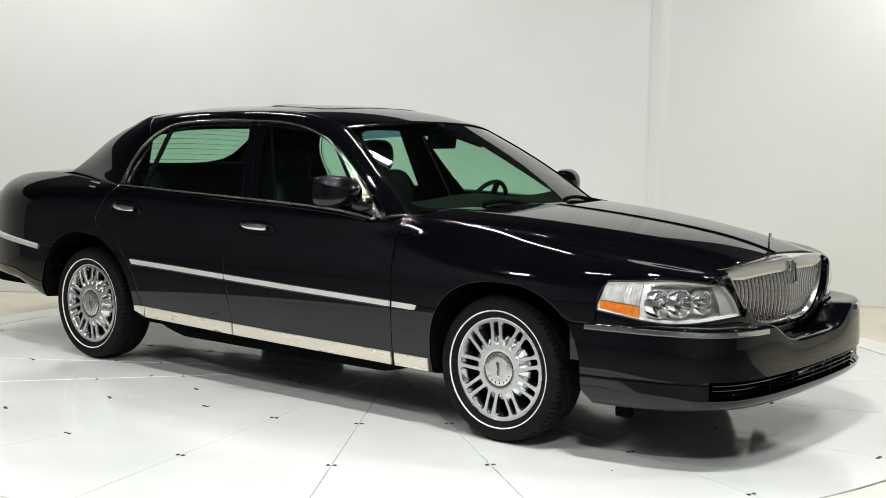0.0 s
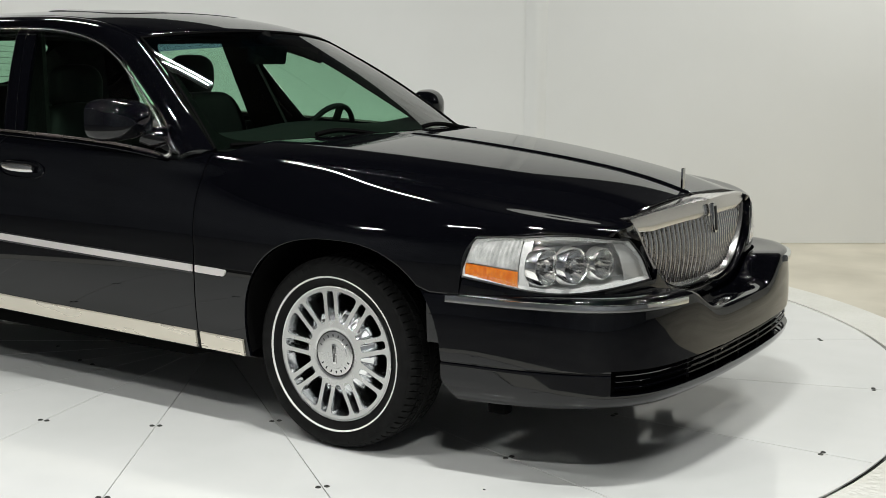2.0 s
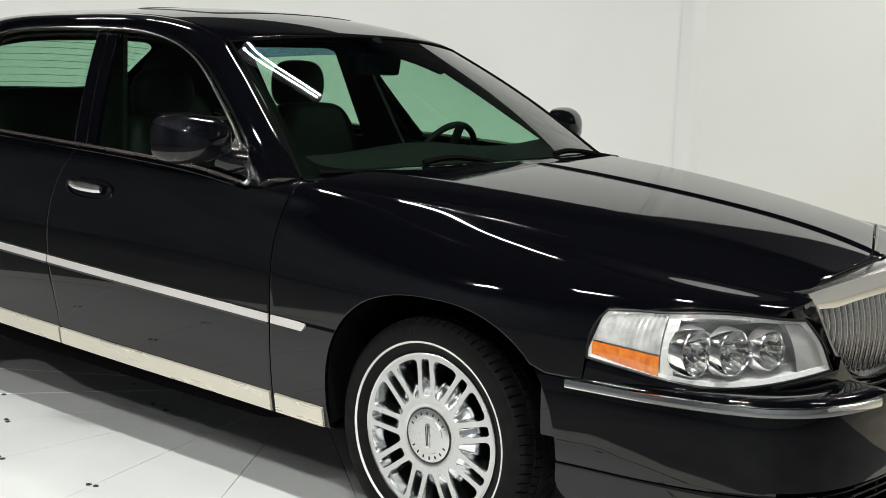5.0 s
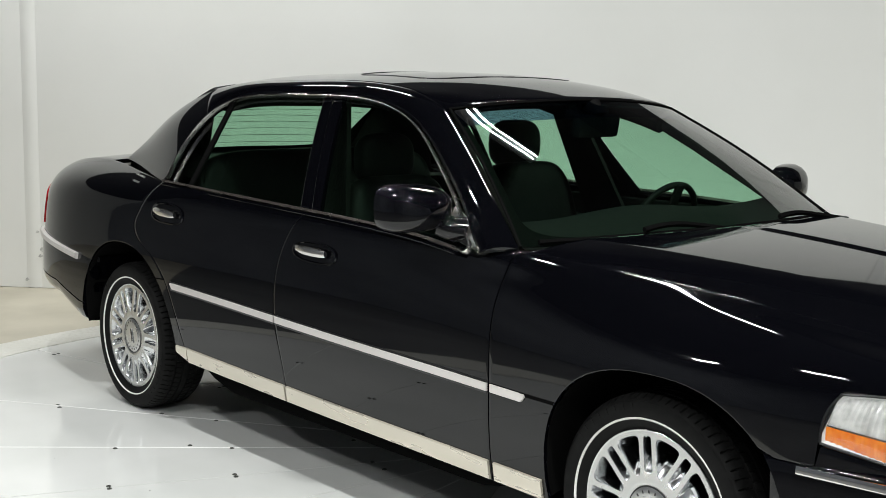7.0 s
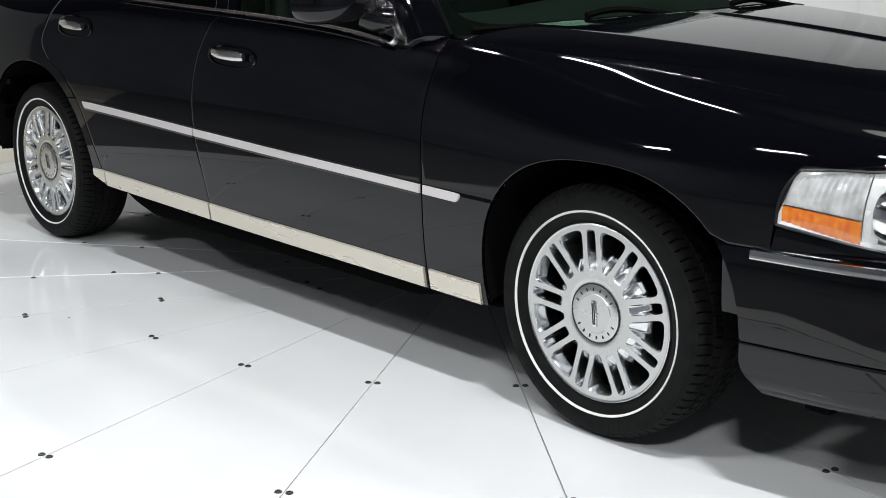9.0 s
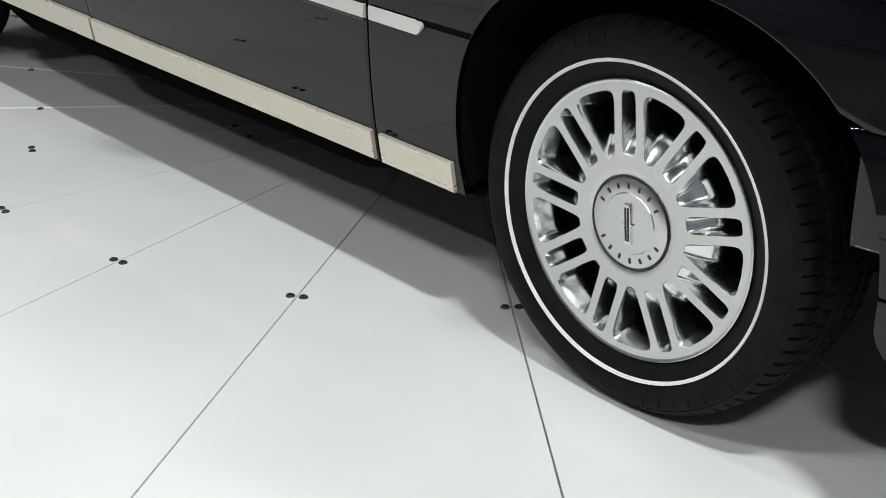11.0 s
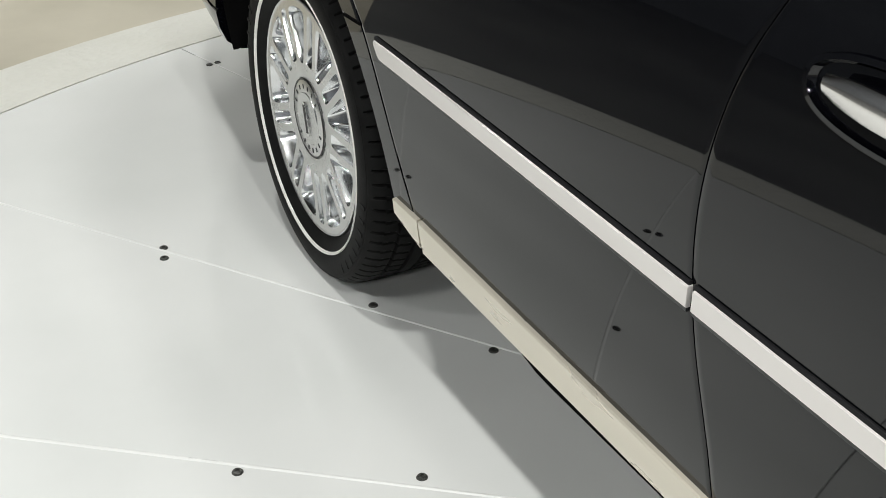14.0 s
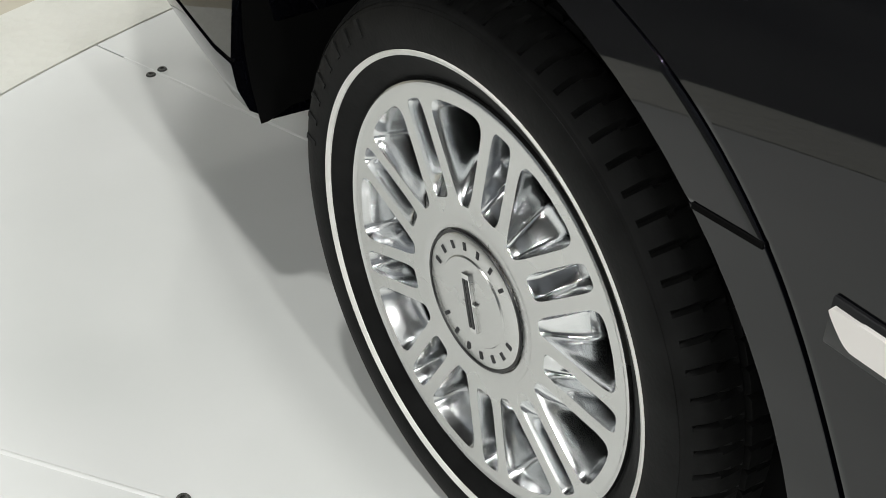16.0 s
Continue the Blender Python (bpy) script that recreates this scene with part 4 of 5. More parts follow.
for yy in (-0.42, -0.22, 0.0, 0.22, 0.42):
    k = np.argmin(abs(ring[hole, 1] - yy))
    part("air_intake_rib", Shape().tube(np.linspace(lipA[k] + inw[k] * 0.03, lipB[k] + inw[k] * 0.03, 4), 0.004, 6), TRIM, front_bumper)
part("plate_bracket", Shape().box((2.552, -0.05, 0.348), (0.006, 0.16, 0.018), Euler((0, 0, radians(4))).to_matrix(), 0.002), ALLOY, front_bumper, "bright metal strip behind the intake bars")
part("plate_bracket", Shape().box((2.547, 0.20, 0.352), (0.006, 0.14, 0.018), Euler((0, 0, radians(12))).to_matrix(), 0.002), ALLOY, front_bumper, "bright metal strip behind the intake bars")
for s in SIDES:
    ks = [k for k in range(n) if 0.49 < ring[k, 1] * s and ring[k, 0] > 1.965]
    p = np.array([bumper_point(k, 0.577, 0.009) for k in ks])
    nn = np.stack([bn[ks, 0], bn[ks, 1], np.full(len(ks), 0.1)], 1)
    part("bumper_moulding", ribbon(p, nn / np.linalg.norm(nn, axis=1)[:, None], 0.025, 0.011), CHROME, front_bumper, "bright chrome bumper strip")
part("fog_shield", Shape().box((1.93, 0, 0.235), (0.10, 1.5, 0.02), None, 0.005), DARK, car)
for s in SIDES:
    part("tow_eye", Shape().box((2.02, s * 0.70, 0.19), (0.07, 0.05, 0.05), None, 0.012), DARK, car)

# ---------------------------------------------------------------- cabin top
RAIL = np.array([(-1.33, 0.582, 1.432), (-1.1, 0.575, 1.460), (-0.8, 0.57, 1.472), (-0.4, 0.567, 1.478), (-0.1, 0.572, 1.466), (0.12, 0.588, 1.434), (0.285, 0.612, 1.384)])
APILLAR = np.array([(0.285, 0.612, 1.384), (0.45, 0.676, 1.285), (0.66, 0.757, 1.15), (0.82, 0.818, 1.045), (0.905, 0.85, 0.985)])
CEDGE = np.array([(-2.02, 0.675, 1.088), (-1.91, 0.640, 1.165), (-1.745, 0.614, 1.275), (-1.545, 0.592, 1.370), (-1.33, 0.582, 1.432)])
roof_z = spline([(-1.5, 1.459), (-1.2, 1.499), (-0.85, 1.513), (-0.45, 1.52), (-0.1, 1.508), (0.2, 1.467), (0.40, 1.422)])
rail = curve(RAIL, 120)
rx = np.linspace(0, 1, 50)
rr = at(rail, rx)
vv = np.linspace(-1, 1, 61)
xx = rr[:, 0][:, None] + (vv[None] ** 2 - 1) * np.interp(rx, [0, 0.25, 0.8, 1], [0.12, 0.0, 0.0, -0.115])[:, None]
yy = rr[:, 1][:, None] * vv[None]
zz = rr[:, 2][:, None] + (roof_z(xx) - rr[:, 2][:, None]) * (1 - abs(vv[None]) ** 2.3)
roof_grid = np.stack([xx, yy, zz], -1)
roof = part("roof", flanged(Shape(), roof_grid, 0.03), PAINT, car)
# sunroof panel, a thin raised outline on the roof


def roof_at(x, y):
    w = np.interp(x, rail[:, 0], rail[:, 1])
    zr = np.interp(x, rail[:, 0], rail[:, 2])
    return zr + (roof_z(x) - zr) * (1 - np.clip(abs(y) / w, 0, 1) ** 2.3)


a = np.linspace(0, 2 * math.pi, 80, endpoint=False)
ox = -0.30 + 0.27 * np.sign(np.cos(a)) * abs(np.cos(a)) ** 0.35
oy = 0.40 * np.sign(np.sin(a)) * abs(np.sin(a)) ** 0.35
part("sunroof_seal", Shape().tube(np.stack([ox, oy, roof_at(ox, oy)], 1), 0.003, 6, True), TRIM, roof, "thin black sunroof seal")
for s in SIDES:
    # pillar and rail over the windows
    k = np.argmin(abs(CH[:, 0] + 1.19) + (CH[:, 1] < 1.2))
    inner = on_glass(CH[k:], 0.004)
    outer = np.r_[curve(RAIL[0:], 90), curve(APILLAR, 70)[1:]]
    uu = np.linspace(0, 1, 110)
    # rungs run across, matched by position along the car
    A = at(inner, uu)
    ramp = np.clip((A[:, 0] - 0.1) / 0.68, 0, 1)
    xs = A[:, 0] + ramp * 0.115
    xs[A[:, 0] < -1.0] -= 0.14 * (-1.0 - A[A[:, 0] < -1.0, 0]) / 0.19
    C = np.stack([np.interp(xs, outer[:, 0], outer[:, q]) for q in range(3)], 1)
    t = np.linspace(0, 1, 12)[None, :, None]
    g = A[:, None] * (1 - t) + C[:, None] * t
    bulge = np.sin(math.pi * t[..., 0]) * 0.014
    g[..., 1] += bulge
    g[..., 2] += bulge * 0.8
    part("roof_pillar", flanged(Shape(), sided(g, s), 0.02), PAINT, car)
    # rear pillar
    A = on_glass(np.r_[[(-1.285, 1.035)], CH[2:k + 1]], 0.004)
    cx = np.linspace(-1.285, -2.02, 30)
    foot = np.stack([cx, y_top(cx), z_top(cx)], 1)
    edge = curve(CEDGE, 40)
    u = np.linspace(0, 1, 30)
    head = np.stack([np.linspace(A[-1, q], edge[-1, q], 30) for q in range(3)], 1)
    U, V = u[:, None, None], u[None, :, None]
    b, t2, l, r = at(foot, u), head, at(A, u), at(edge, u)
    g = (1 - V) * b[:, None] + V * t2[:, None] + (1 - U) * l[None] + U * r[None] - ((1 - U) * (1 - V) * b[0] + U * (1 - V) * b[-1] + (1 - U) * V * t2[0] + U * V * t2[-1])
    g[..., 1] += 0.045 * (u * (1 - u**4))[:, None] * (np.sin(math.pi * u) ** 0.8)[None]
    part("rear_pillar", flanged(Shape(), sided(g, s), 0.012), PAINT, car)
    # side glass
    def pane(name, bottom, top, left, right, parent):
        flat = coons(bottom, top, left, right, 30, 16)
        p = on_glass(flat, -0.006)
        ob = part(name, Shape().grid(sided(p, s)), GLASS, parent, "green tinted side window")
    b0, b1 = (-1.25, belt_z(-1.25)), (-0.215, belt_z(-0.215))
    leftc = CH[:45]
    topc = np.r_[CH[44:][CH[44:, 0] < -0.41], [(-0.41, 1.42)]]
    pane("rear_side_window", straight(b0, b1, 30), topc, np.r_[[b0], leftc], straight(b1, (-0.41, 1.42), 20), car)
    topc = CH[(CH[:, 0] > -0.30) & (CH[:, 0] < 0.26)]
    rightc = CH[CH[:, 0] >= topc[-1, 0]][::-1]
    b2, b3 = (-0.10, belt_z(-0.10)), tuple(rightc[0])
    bot = np.stack([np.linspace(-0.10, rightc[0, 0], 30), belt_z(np.linspace(-0.10, rightc[0, 0], 30))], 1)
    pane("front_side_window", bot, topc, straight(bot[0], topc[0], 20), np.r_[[bot[-1]], rightc[1:]], car)
    # bright window surround and sill mouldings
    nrm = np.array([0, 0.857, 0.515])
    corner = curve([(0.705, 1.034), (0.752, 0.996), (0.772, 0.974), (0.766, 0.962), (0.735, 0.9625), (0.70, 0.9665)], 24)
    for seg in (CH[CH[:, 0] < -0.362], np.r_[CH[(CH[:, 0] > -0.354) & (CH[:, 0] < 0.69)], corner]):
        p = on_glass(seg + (np.array([-0.25, 1.2]) - seg) * 0.012, 0.020)
        part("window_moulding", ribbon(sided(p, s), np.tile(nrm * (1, s, 1), (len(p), 1)), 0.007, 0.006), BRIGHT, car, "bright window surround strip")
    for x0, x1 in ((-1.27, -0.15), (-0.143, 0.705)):
        xs = np.linspace(x0, x1, 40)
        p = np.stack([xs, glass_y(belt_z(xs)) + 0.018, belt_z(xs)], 1)
        part("sill_moulding", ribbon(sided(p, s), np.tile(nrm * (1, s, 1), (40, 1)), 0.010, 0.006), SILL, car, "bright window sill strip")
        part("sill_seal", ribbon(sided(p + (0, 0.003, -0.014), s), np.tile(nrm * (1, s, 1), (40, 1)), 0.010, 0.003), PAINT, car)
    # door pillar between the windows, in two halves with a gap
    for lo0, lo1, hi0, hi1 in ((-0.215, -0.148, -0.415, -0.362), (-0.142, -0.095, -0.355, -0.295)):
        t = np.linspace(0, 1, 24)
        L = np.stack([lo0 + (hi0 - lo0) * t - 0.012 * np.sin(math.pi * t), 1.008 + (1.425 - 1.008) * t], 1)
        R = np.stack([lo1 + (hi1 - lo1) * t - 0.012 * np.sin(math.pi * t), 1.008 + (1.425 - 1.008) * t], 1)
        w = np.linspace(0, 1, 6)[:, None, None]
        g = on_glass(L[None] * (1 - w) + R[None] * w, 0.0)
        part("door_pillar", flanged(Shape(), sided(g, s), 0.02), PAINT, car)
    # rear quarter light divider
    t = np.linspace(0, 1, 16)
    L = np.stack([np.full(16, -1.06), 1.035 + 0.345 * t], 1)
    g = on_glass(np.stack([L - (0.014, 0), L + (0.014, 0)], 0), 0.001)
    part("window_divider", flanged(Shape(), sided(g, s), 0.012), DARK, car)

# windscreen and rear window
def screen(name, low, high, sag_low, sag_top, bulge, mat, n=40, m=24, parent=None, label="", v0=0.0, v1=1.0):
    """A bowed pane between a lower and an upper edge, each given by its corner (x, y, z); the middles lie sag further along x."""
    t = np.linspace(-1, 1, n)
    lo = np.stack([low[0] + sag_low * (1 - t**2), low[1] * t, low[2] + 0.012 * (1 - t**2)], 1)
    hi = np.stack([high[0] + sag_top * (1 - t**2), high[1] * t, high[2] + high[3] * (1 - t**2)], 1)
    v = np.linspace(v0, v1, m)[None, :, None]
    g = lo[:, None] * (1 - v) + hi[:, None] * v
    g[..., 0] += np.sign(sag_low) * bulge * np.sin(math.pi * v[..., 0]) * 0.6
    g[..., 2] += bulge * np.sin(math.pi * v[..., 0]) * 0.8
    ob = part(name, Shape().grid(g), mat, parent or car, label)
    return ob, g


LOW, TOP = (0.90, 0.835, 0.985), (0.292, 0.60, 1.384, 0.036)
ws, wg = screen("windscreen", LOW, TOP, 0.155, 0.115, 0.02, GLASS, label="green tinted windscreen", v1=0.84)
_, wg2 = screen("shade_band", LOW, TOP, 0.155, 0.115, 0.02, SHADE, m=6, v0=0.84, v1=1.0, parent=ws, label="blue shade band across the top of the windscreen")
part("windscreen_seal", Shape().tube(np.r_[wg[0, ::2], wg2[0], wg2[1:, -1], wg2[-1, ::-1][1:], wg[-1, ::-2]], 0.006, 6), DARK, ws)
RLOW, RTOP = (-1.99, 0.62, 1.090), (-1.36, 0.572, 1.431, 0.037)
rw, rg = screen("rear_window", RLOW, RTOP, -0.09, -0.11, 0.035, GLASS, label="green tinted rear window with heating wires")
for k in range(3, 23, 2):
    part("heating_wire", Shape().tube(rg[2:-2:2, k] - (0, 0, 0.004), 0.0010, 4), PLASTIC, rw)
# dark printed bands round the windscreen and the rear window
a = np.linspace(0, 2 * math.pi, 160, endpoint=False)
sq = np.maximum(abs(np.cos(a)), abs(np.sin(a)))
def on_pane(grid, u, w, off):
    u, w = (u + 1) / 2 * (grid.shape[0] - 1), (w + 1) / 2 * (grid.shape[1] - 1)
    i, j = np.clip(u.astype(int), 0, grid.shape[0] - 2), np.clip(w.astype(int), 0, grid.shape[1] - 2)
    fu, fw = (u - i)[:, None], (w - j)[:, None]
    return (grid[i, j] * (1 - fu) + grid[i + 1, j] * fu) * (1 - fw) + (grid[i, j + 1] * (1 - fu) + grid[i + 1, j + 1] * fu) * fw + off
def band(grid, wide, low, high, power, off):
    e = 2 / power
    cu, sw = np.sign(np.cos(a)) * abs(np.cos(a)) ** e, np.sign(np.sin(a)) * abs(np.sin(a)) ** e
    inner = on_pane(grid, wide * cu, np.where(sw > 0, high, low) * abs(sw) * np.sign(sw), off)
    return Shape().grid(np.stack([on_pane(grid, np.cos(a) / sq, np.sin(a) / sq, off), inner], 1), wrap_u=True)
part("printed_band", band(rg, 0.88, 0.84, 0.58, 4.5, np.array([0, 0, -0.005])), DARK, rw, "black printed border")
glass_grid = np.concatenate([wg, wg2[:, 1:]], 1)
part("printed_band", band(glass_grid, 0.958, 0.93, 0.955, 9, np.array([-0.004, 0, -0.004])), DARK, ws, "black printed border")
part("rear_window_seal", Shape().tube(np.r_[rg[:, 0], rg[-1, 1:], rg[::-1, -1][1:], rg[0, ::-1][1:]], 0.009, 6), TRIM, rw)
# cowl and wipers
t = np.linspace(-1, 1, 40)
a = np.stack([1.115 - 0.155 * t**2, 0.845 * t, 0.984 + 0.0 * t], 1)
b = np.stack([0.87 + 0.155 * (1 - t**2), 0.83 * t, 0.972 + 0.0 * t], 1)
part("cowl", Shape().grid(np.stack([a + (0.03, 0, -0.03), a + (0, 0, -0.008), (a + b) / 2 + (0, 0, -0.012), b], 1)), DARK, car, "matt black cowl panel")
for y0, y1, base in ((-0.78, -0.06, 0.05), (0.02, 0.60, 0.62)):
    ys = np.linspace(y0, y1, 12)
    xb = lambda y, f: 0.90 + 0.155 * (1 - (y / 0.835) ** 2) - 0.61 * f
    blade = np.stack([xb(ys, 0.015) + 0.012, ys, 1.006 - 0.012 * (abs(ys) / 0.8) ** 2], 1)
    wp = part("wiper", Shape().tube(blade + (0, 0, 0.004), 0.0085, 6), DARK, car, "black wiper arm and blade lying on the windscreen")
    arm = np.array([[1.06, y1 + 0.05, 1.0], [1.045, y1 - 0.1, 1.022], [1.035, (y0 + y1) / 2 + 0.05, 1.03], [1.03, (y0 + y1) / 2, 1.022]])
    part("wiper_arm", Shape().tube(curve(arm, 14) + (0, 0, 0.002), 0.010, 6), DARK, wp)
    part("wiper_pivot", Shape().box((1.06, y1 + 0.05, 0.995), (0.05, 0.05, 0.03), None, 0.01), TRIM, wp)

# ---------------------------------------------------------------- tail
xs = np.linspace(-2.91, -2.01, 40)
t = np.linspace(-1, 1, 41)
g = np.array([[[x, (float(y_top(x)) if x > -2.90 else 0.45) * q, float(z_top(x)) + (0.03 * np.clip((x + 2.92) / 0.3, 0, 1)) * (1 - q * q)] for q in t] for x in xs])
part("trunk_lid", flanged(Shape(), g, 0.02), PAINT, car)
it = np.linspace(0, np.argmin(abs(OUT[:, 0] + 2.65)), 50).astype(int)
rows = []
for i in it:
    x, y = OUT[i]
    zz = np.r_[np.linspace(0.66, 0.86, 12), np.linspace(0.88, 1.0, 8)]
    d = inset(zz) + 1.6 * np.clip(zz - 0.86, 0, None) ** 1.7
    rows.append(np.stack([x - OUTN[i, 0] * d, y - OUTN[i, 1] * d, zz], 1))
rows = np.array(rows)
full = np.r_[rows[::-1] * (1, -1, 1), rows[1:]]
part("tail_panel", flanged(Shape(), full, 0.02), PAINT, car)
for s in SIDES:
    it = np.linspace(np.argmin(abs(OUT[:, 1] - 0.52) + (OUT[:, 0] > -2) * 9), np.argmin(abs(OUT[:, 0] + 2.58)), 40).astype(int)
    rows = []
    for k, i in enumerate(it):
        x, y = OUT[i]
        f = k / 39
        zz = np.linspace(0.735, 0.965 - 0.10 * f**3, 14)
        d = inset(zz) + 1.2 * np.clip(zz - 0.88, 0, None) ** 1.7 - 0.006
        rows.append(np.stack([x - OUTN[i, 0] * d, y - OUTN[i, 1] * d, zz], 1))
    part("tail_light", flanged(Shape(), sided(np.array(rows), s), 0.015), RED, car, "red tail light wrapping the corner")
# rear bumper
RB = HALF[:8].copy()
RB[:, 0] -= 0.015
RB[:, 1] += np.where(RB[:, 1] > 0, 0.006, 0)
half = curve(np.r_[(RB[1:4] * _m)[::-1], RB], 1500)
half = half[(half[:, 1] >= 0) & (half[:, 0] < -1.934)][::-1]
half = half[np.linspace(0, len(half) - 1, 70).astype(int)]
ringr = np.r_[half * _m, half[::-1][1:]]
tg = np.gradient(ringr, axis=0)
tg /= np.linalg.norm(tg, axis=1)[:, None]
rn2 = np.stack([tg[:, 1], -tg[:, 0]], 1)
if rn2[len(rn2) // 2, 0] > 0:
    rn2 = -rn2
def rb_top(x):
    return 0.648 + (0.70 - 0.648) * np.clip((-1.95 - x) / 0.6, 0, 1)
RR = [(0.0, 0.12, 0.27), (0.0, 0.05, 0.275), (0.0, 0.02, 0.30), (0.0, 0.006, 0.34), (0.0, 0.0, 0.384), (0.0, 0.005, 0.387), (0.0, 0.005, 0.391), (0.0, 0.0, 0.394), (0.5, 0.0, 0.0), (1.0, 0.002, -0.03), (1.0, 0.005, -0.008), (1.0, 0.012, 0.0), (1.0, 0.05, 0.001)]
rowsR = []
for k in range(len(ringr)):
    tz = float(rb_top(ringr[k, 0]))
    line = []
    for w, d, z in RR:
        zz = z if w == 0 else (0.394 + (tz - 0.394) * 0.5 if w == 0.5 else tz + z)
        if w == 0:
            zz = tz - (tz - zz) * (0.87 - 0.2 * float(np.clip((-1.98 - ringr[k, 0]) / 0.28, 0, 1)))
        # the front end follows the wheel arch
        near = float(np.clip(1 - (-1.934 - ringr[k, 0]) / 0.25, 0, 1))
        ax = -1.505 - 0.43 * (1 - float(np.clip((zz - 0.335) / 0.41, 0, 1)) ** 2.3) ** (1 / 2.3) - 0.003
        line.append((ringr[k, 0] - rn2[k, 0] * d + (ax + 1.934) * near, ringr[k, 1] - rn2[k, 1] * d, zz))
    rowsR.append(line)
rear_bumper = part("rear_bumper", Shape().grid(np.array([np.array(rowsR[0]) * (1, 0.55, 1), np.array(rowsR[0]) * (1, 0.97, 1), *rowsR, np.array(rowsR[-1]) * (1, 0.97, 1), np.array(rowsR[-1]) * (1, 0.55, 1)])), PAINT, car)
for s in SIDES:
    ks = [k for k in range(len(ringr)) if ringr[k, 1] * s > 0.2 and ringr[k, 0] < -1.972]
    p = np.array([[*ringr[k], float(rb_top(ringr[k, 0])) - 0.016] for k in ks])
    nn = np.stack([rn2[ks, 0], rn2[ks, 1], np.zeros(len(ks))], 1)
    part("bumper_moulding", ribbon(p, nn, 0.03, 0.010), SATIN, rear_bumper, "bright rear bumper strip")

# script badge on the rear quarter, as plain bars
for s in SIDES:
    for dh, x0, x1 in ((0.100, -1.60, -1.49), (0.080, -1.575, -1.50)):
        xs = np.linspace(x0, x1, 10)
        part("quarter_badge", skin_ribbon(np.stack([xs, h_edge(xs) + dh], 1), 0.009, 0.003, s), ALLOY, car, "small bright badge, a plain bar")

# underbody
part("underbody", Shape().box((-0.2, 0, 0.30), (2.2, 1.7, 0.10), None, 0.03).box((-0.2, 0, 0.28), (4.6, 0.95, 0.12), None, 0.03).box((2.2, 0, 0.45), (0.3, 1.2, 0.35), None, 0.03).box((-2.5, 0, 0.5), (0.7, 1.4, 0.35), None, 0.03), DARK, car)
part("engine_bay", Shape().box((1.62, 0, 0.60), (1.1, 0.98, 0.45), None, 0.03), DARK, car)
part("exhaust_pipe", Shape().tube(curve([(-0.9, -0.30, 0.22), (0.2, -0.32, 0.21), (1.2, -0.25, 0.24)], 12), 0.03, 8), STEEL, car)

# ---------------------------------------------------------------- wheels
def tyre_shape():
    R, pitch, fine = 0.347, 78, 8
    n = pitch * fine
    # outer sidewall is at +y; profile from outer bead over the tread to the inner bead
    side = [(0.226, 0.082), (0.234, 0.092), (0.243, 0.098), (0.254, 0.1045), (0.262, 0.108), (0.2625, 0.1085), (0.276, 0.1115), (0.290, 0.1125), (0.304, 0.1115), (0.312, 0.1095), (0.3125, 0.1085), (0.318, 0.1065), (0.3185, 0.1075), (0.326, 0.1025)]
    shoulder = [(0.333, 0.096), (0.339, 0.089), (0.343, 0.080), (0.3445, 0.070)]
    tread = [(0.345, 0.060), (0.345, 0.056), (0.336, 0.0545), (0.336, 0.049), (0.346, 0.0475), (0.3465, 0.036), (R, 0.024), (R, 0.020), (0.338, 0.0185), (0.338, 0.0125), (R, 0.011), (R, 0.0)]
    half = side + shoulder + tread
    pr = np.array(half + [(r, -y) for r, y in half[-2::-1]])
    big = pr[:, 0] > 0.30
    pr[big, 0] = 0.30 + (pr[big, 0] - 0.30) * (0.0305 / 0.047)
    ang = np.arange(n) * 2 * math.pi / n
    rad = np.broadcast_to(pr[:, 0], (n, len(pr))).copy()
    k = np.arange(n)
    for j in range(len(pr)):
        y, r = pr[j, 1], pr[j, 0]
        if r > 0.3205:
            skew = int(round(abs(y) / 0.112 * 5)) + (3 if y < 0 else 0)
            ph = (k + skew) % fine
            if abs(y) > 0.056:
                rad[ph == 0, j] -= 0.0062
                rad[(ph == 4) & (r > 0.33), j] -= 0.002
            elif 0.0195 < abs(y) <= 0.05:
                rad[ph == 3, j] -= 0.005
    g = np.stack([np.cos(ang)[:, None] * rad, np.broadcast_to(pr[:, 1], (n, len(pr))), np.sin(ang)[:, None] * rad], -1)
    return Shape().grid(g, wrap_u=True)


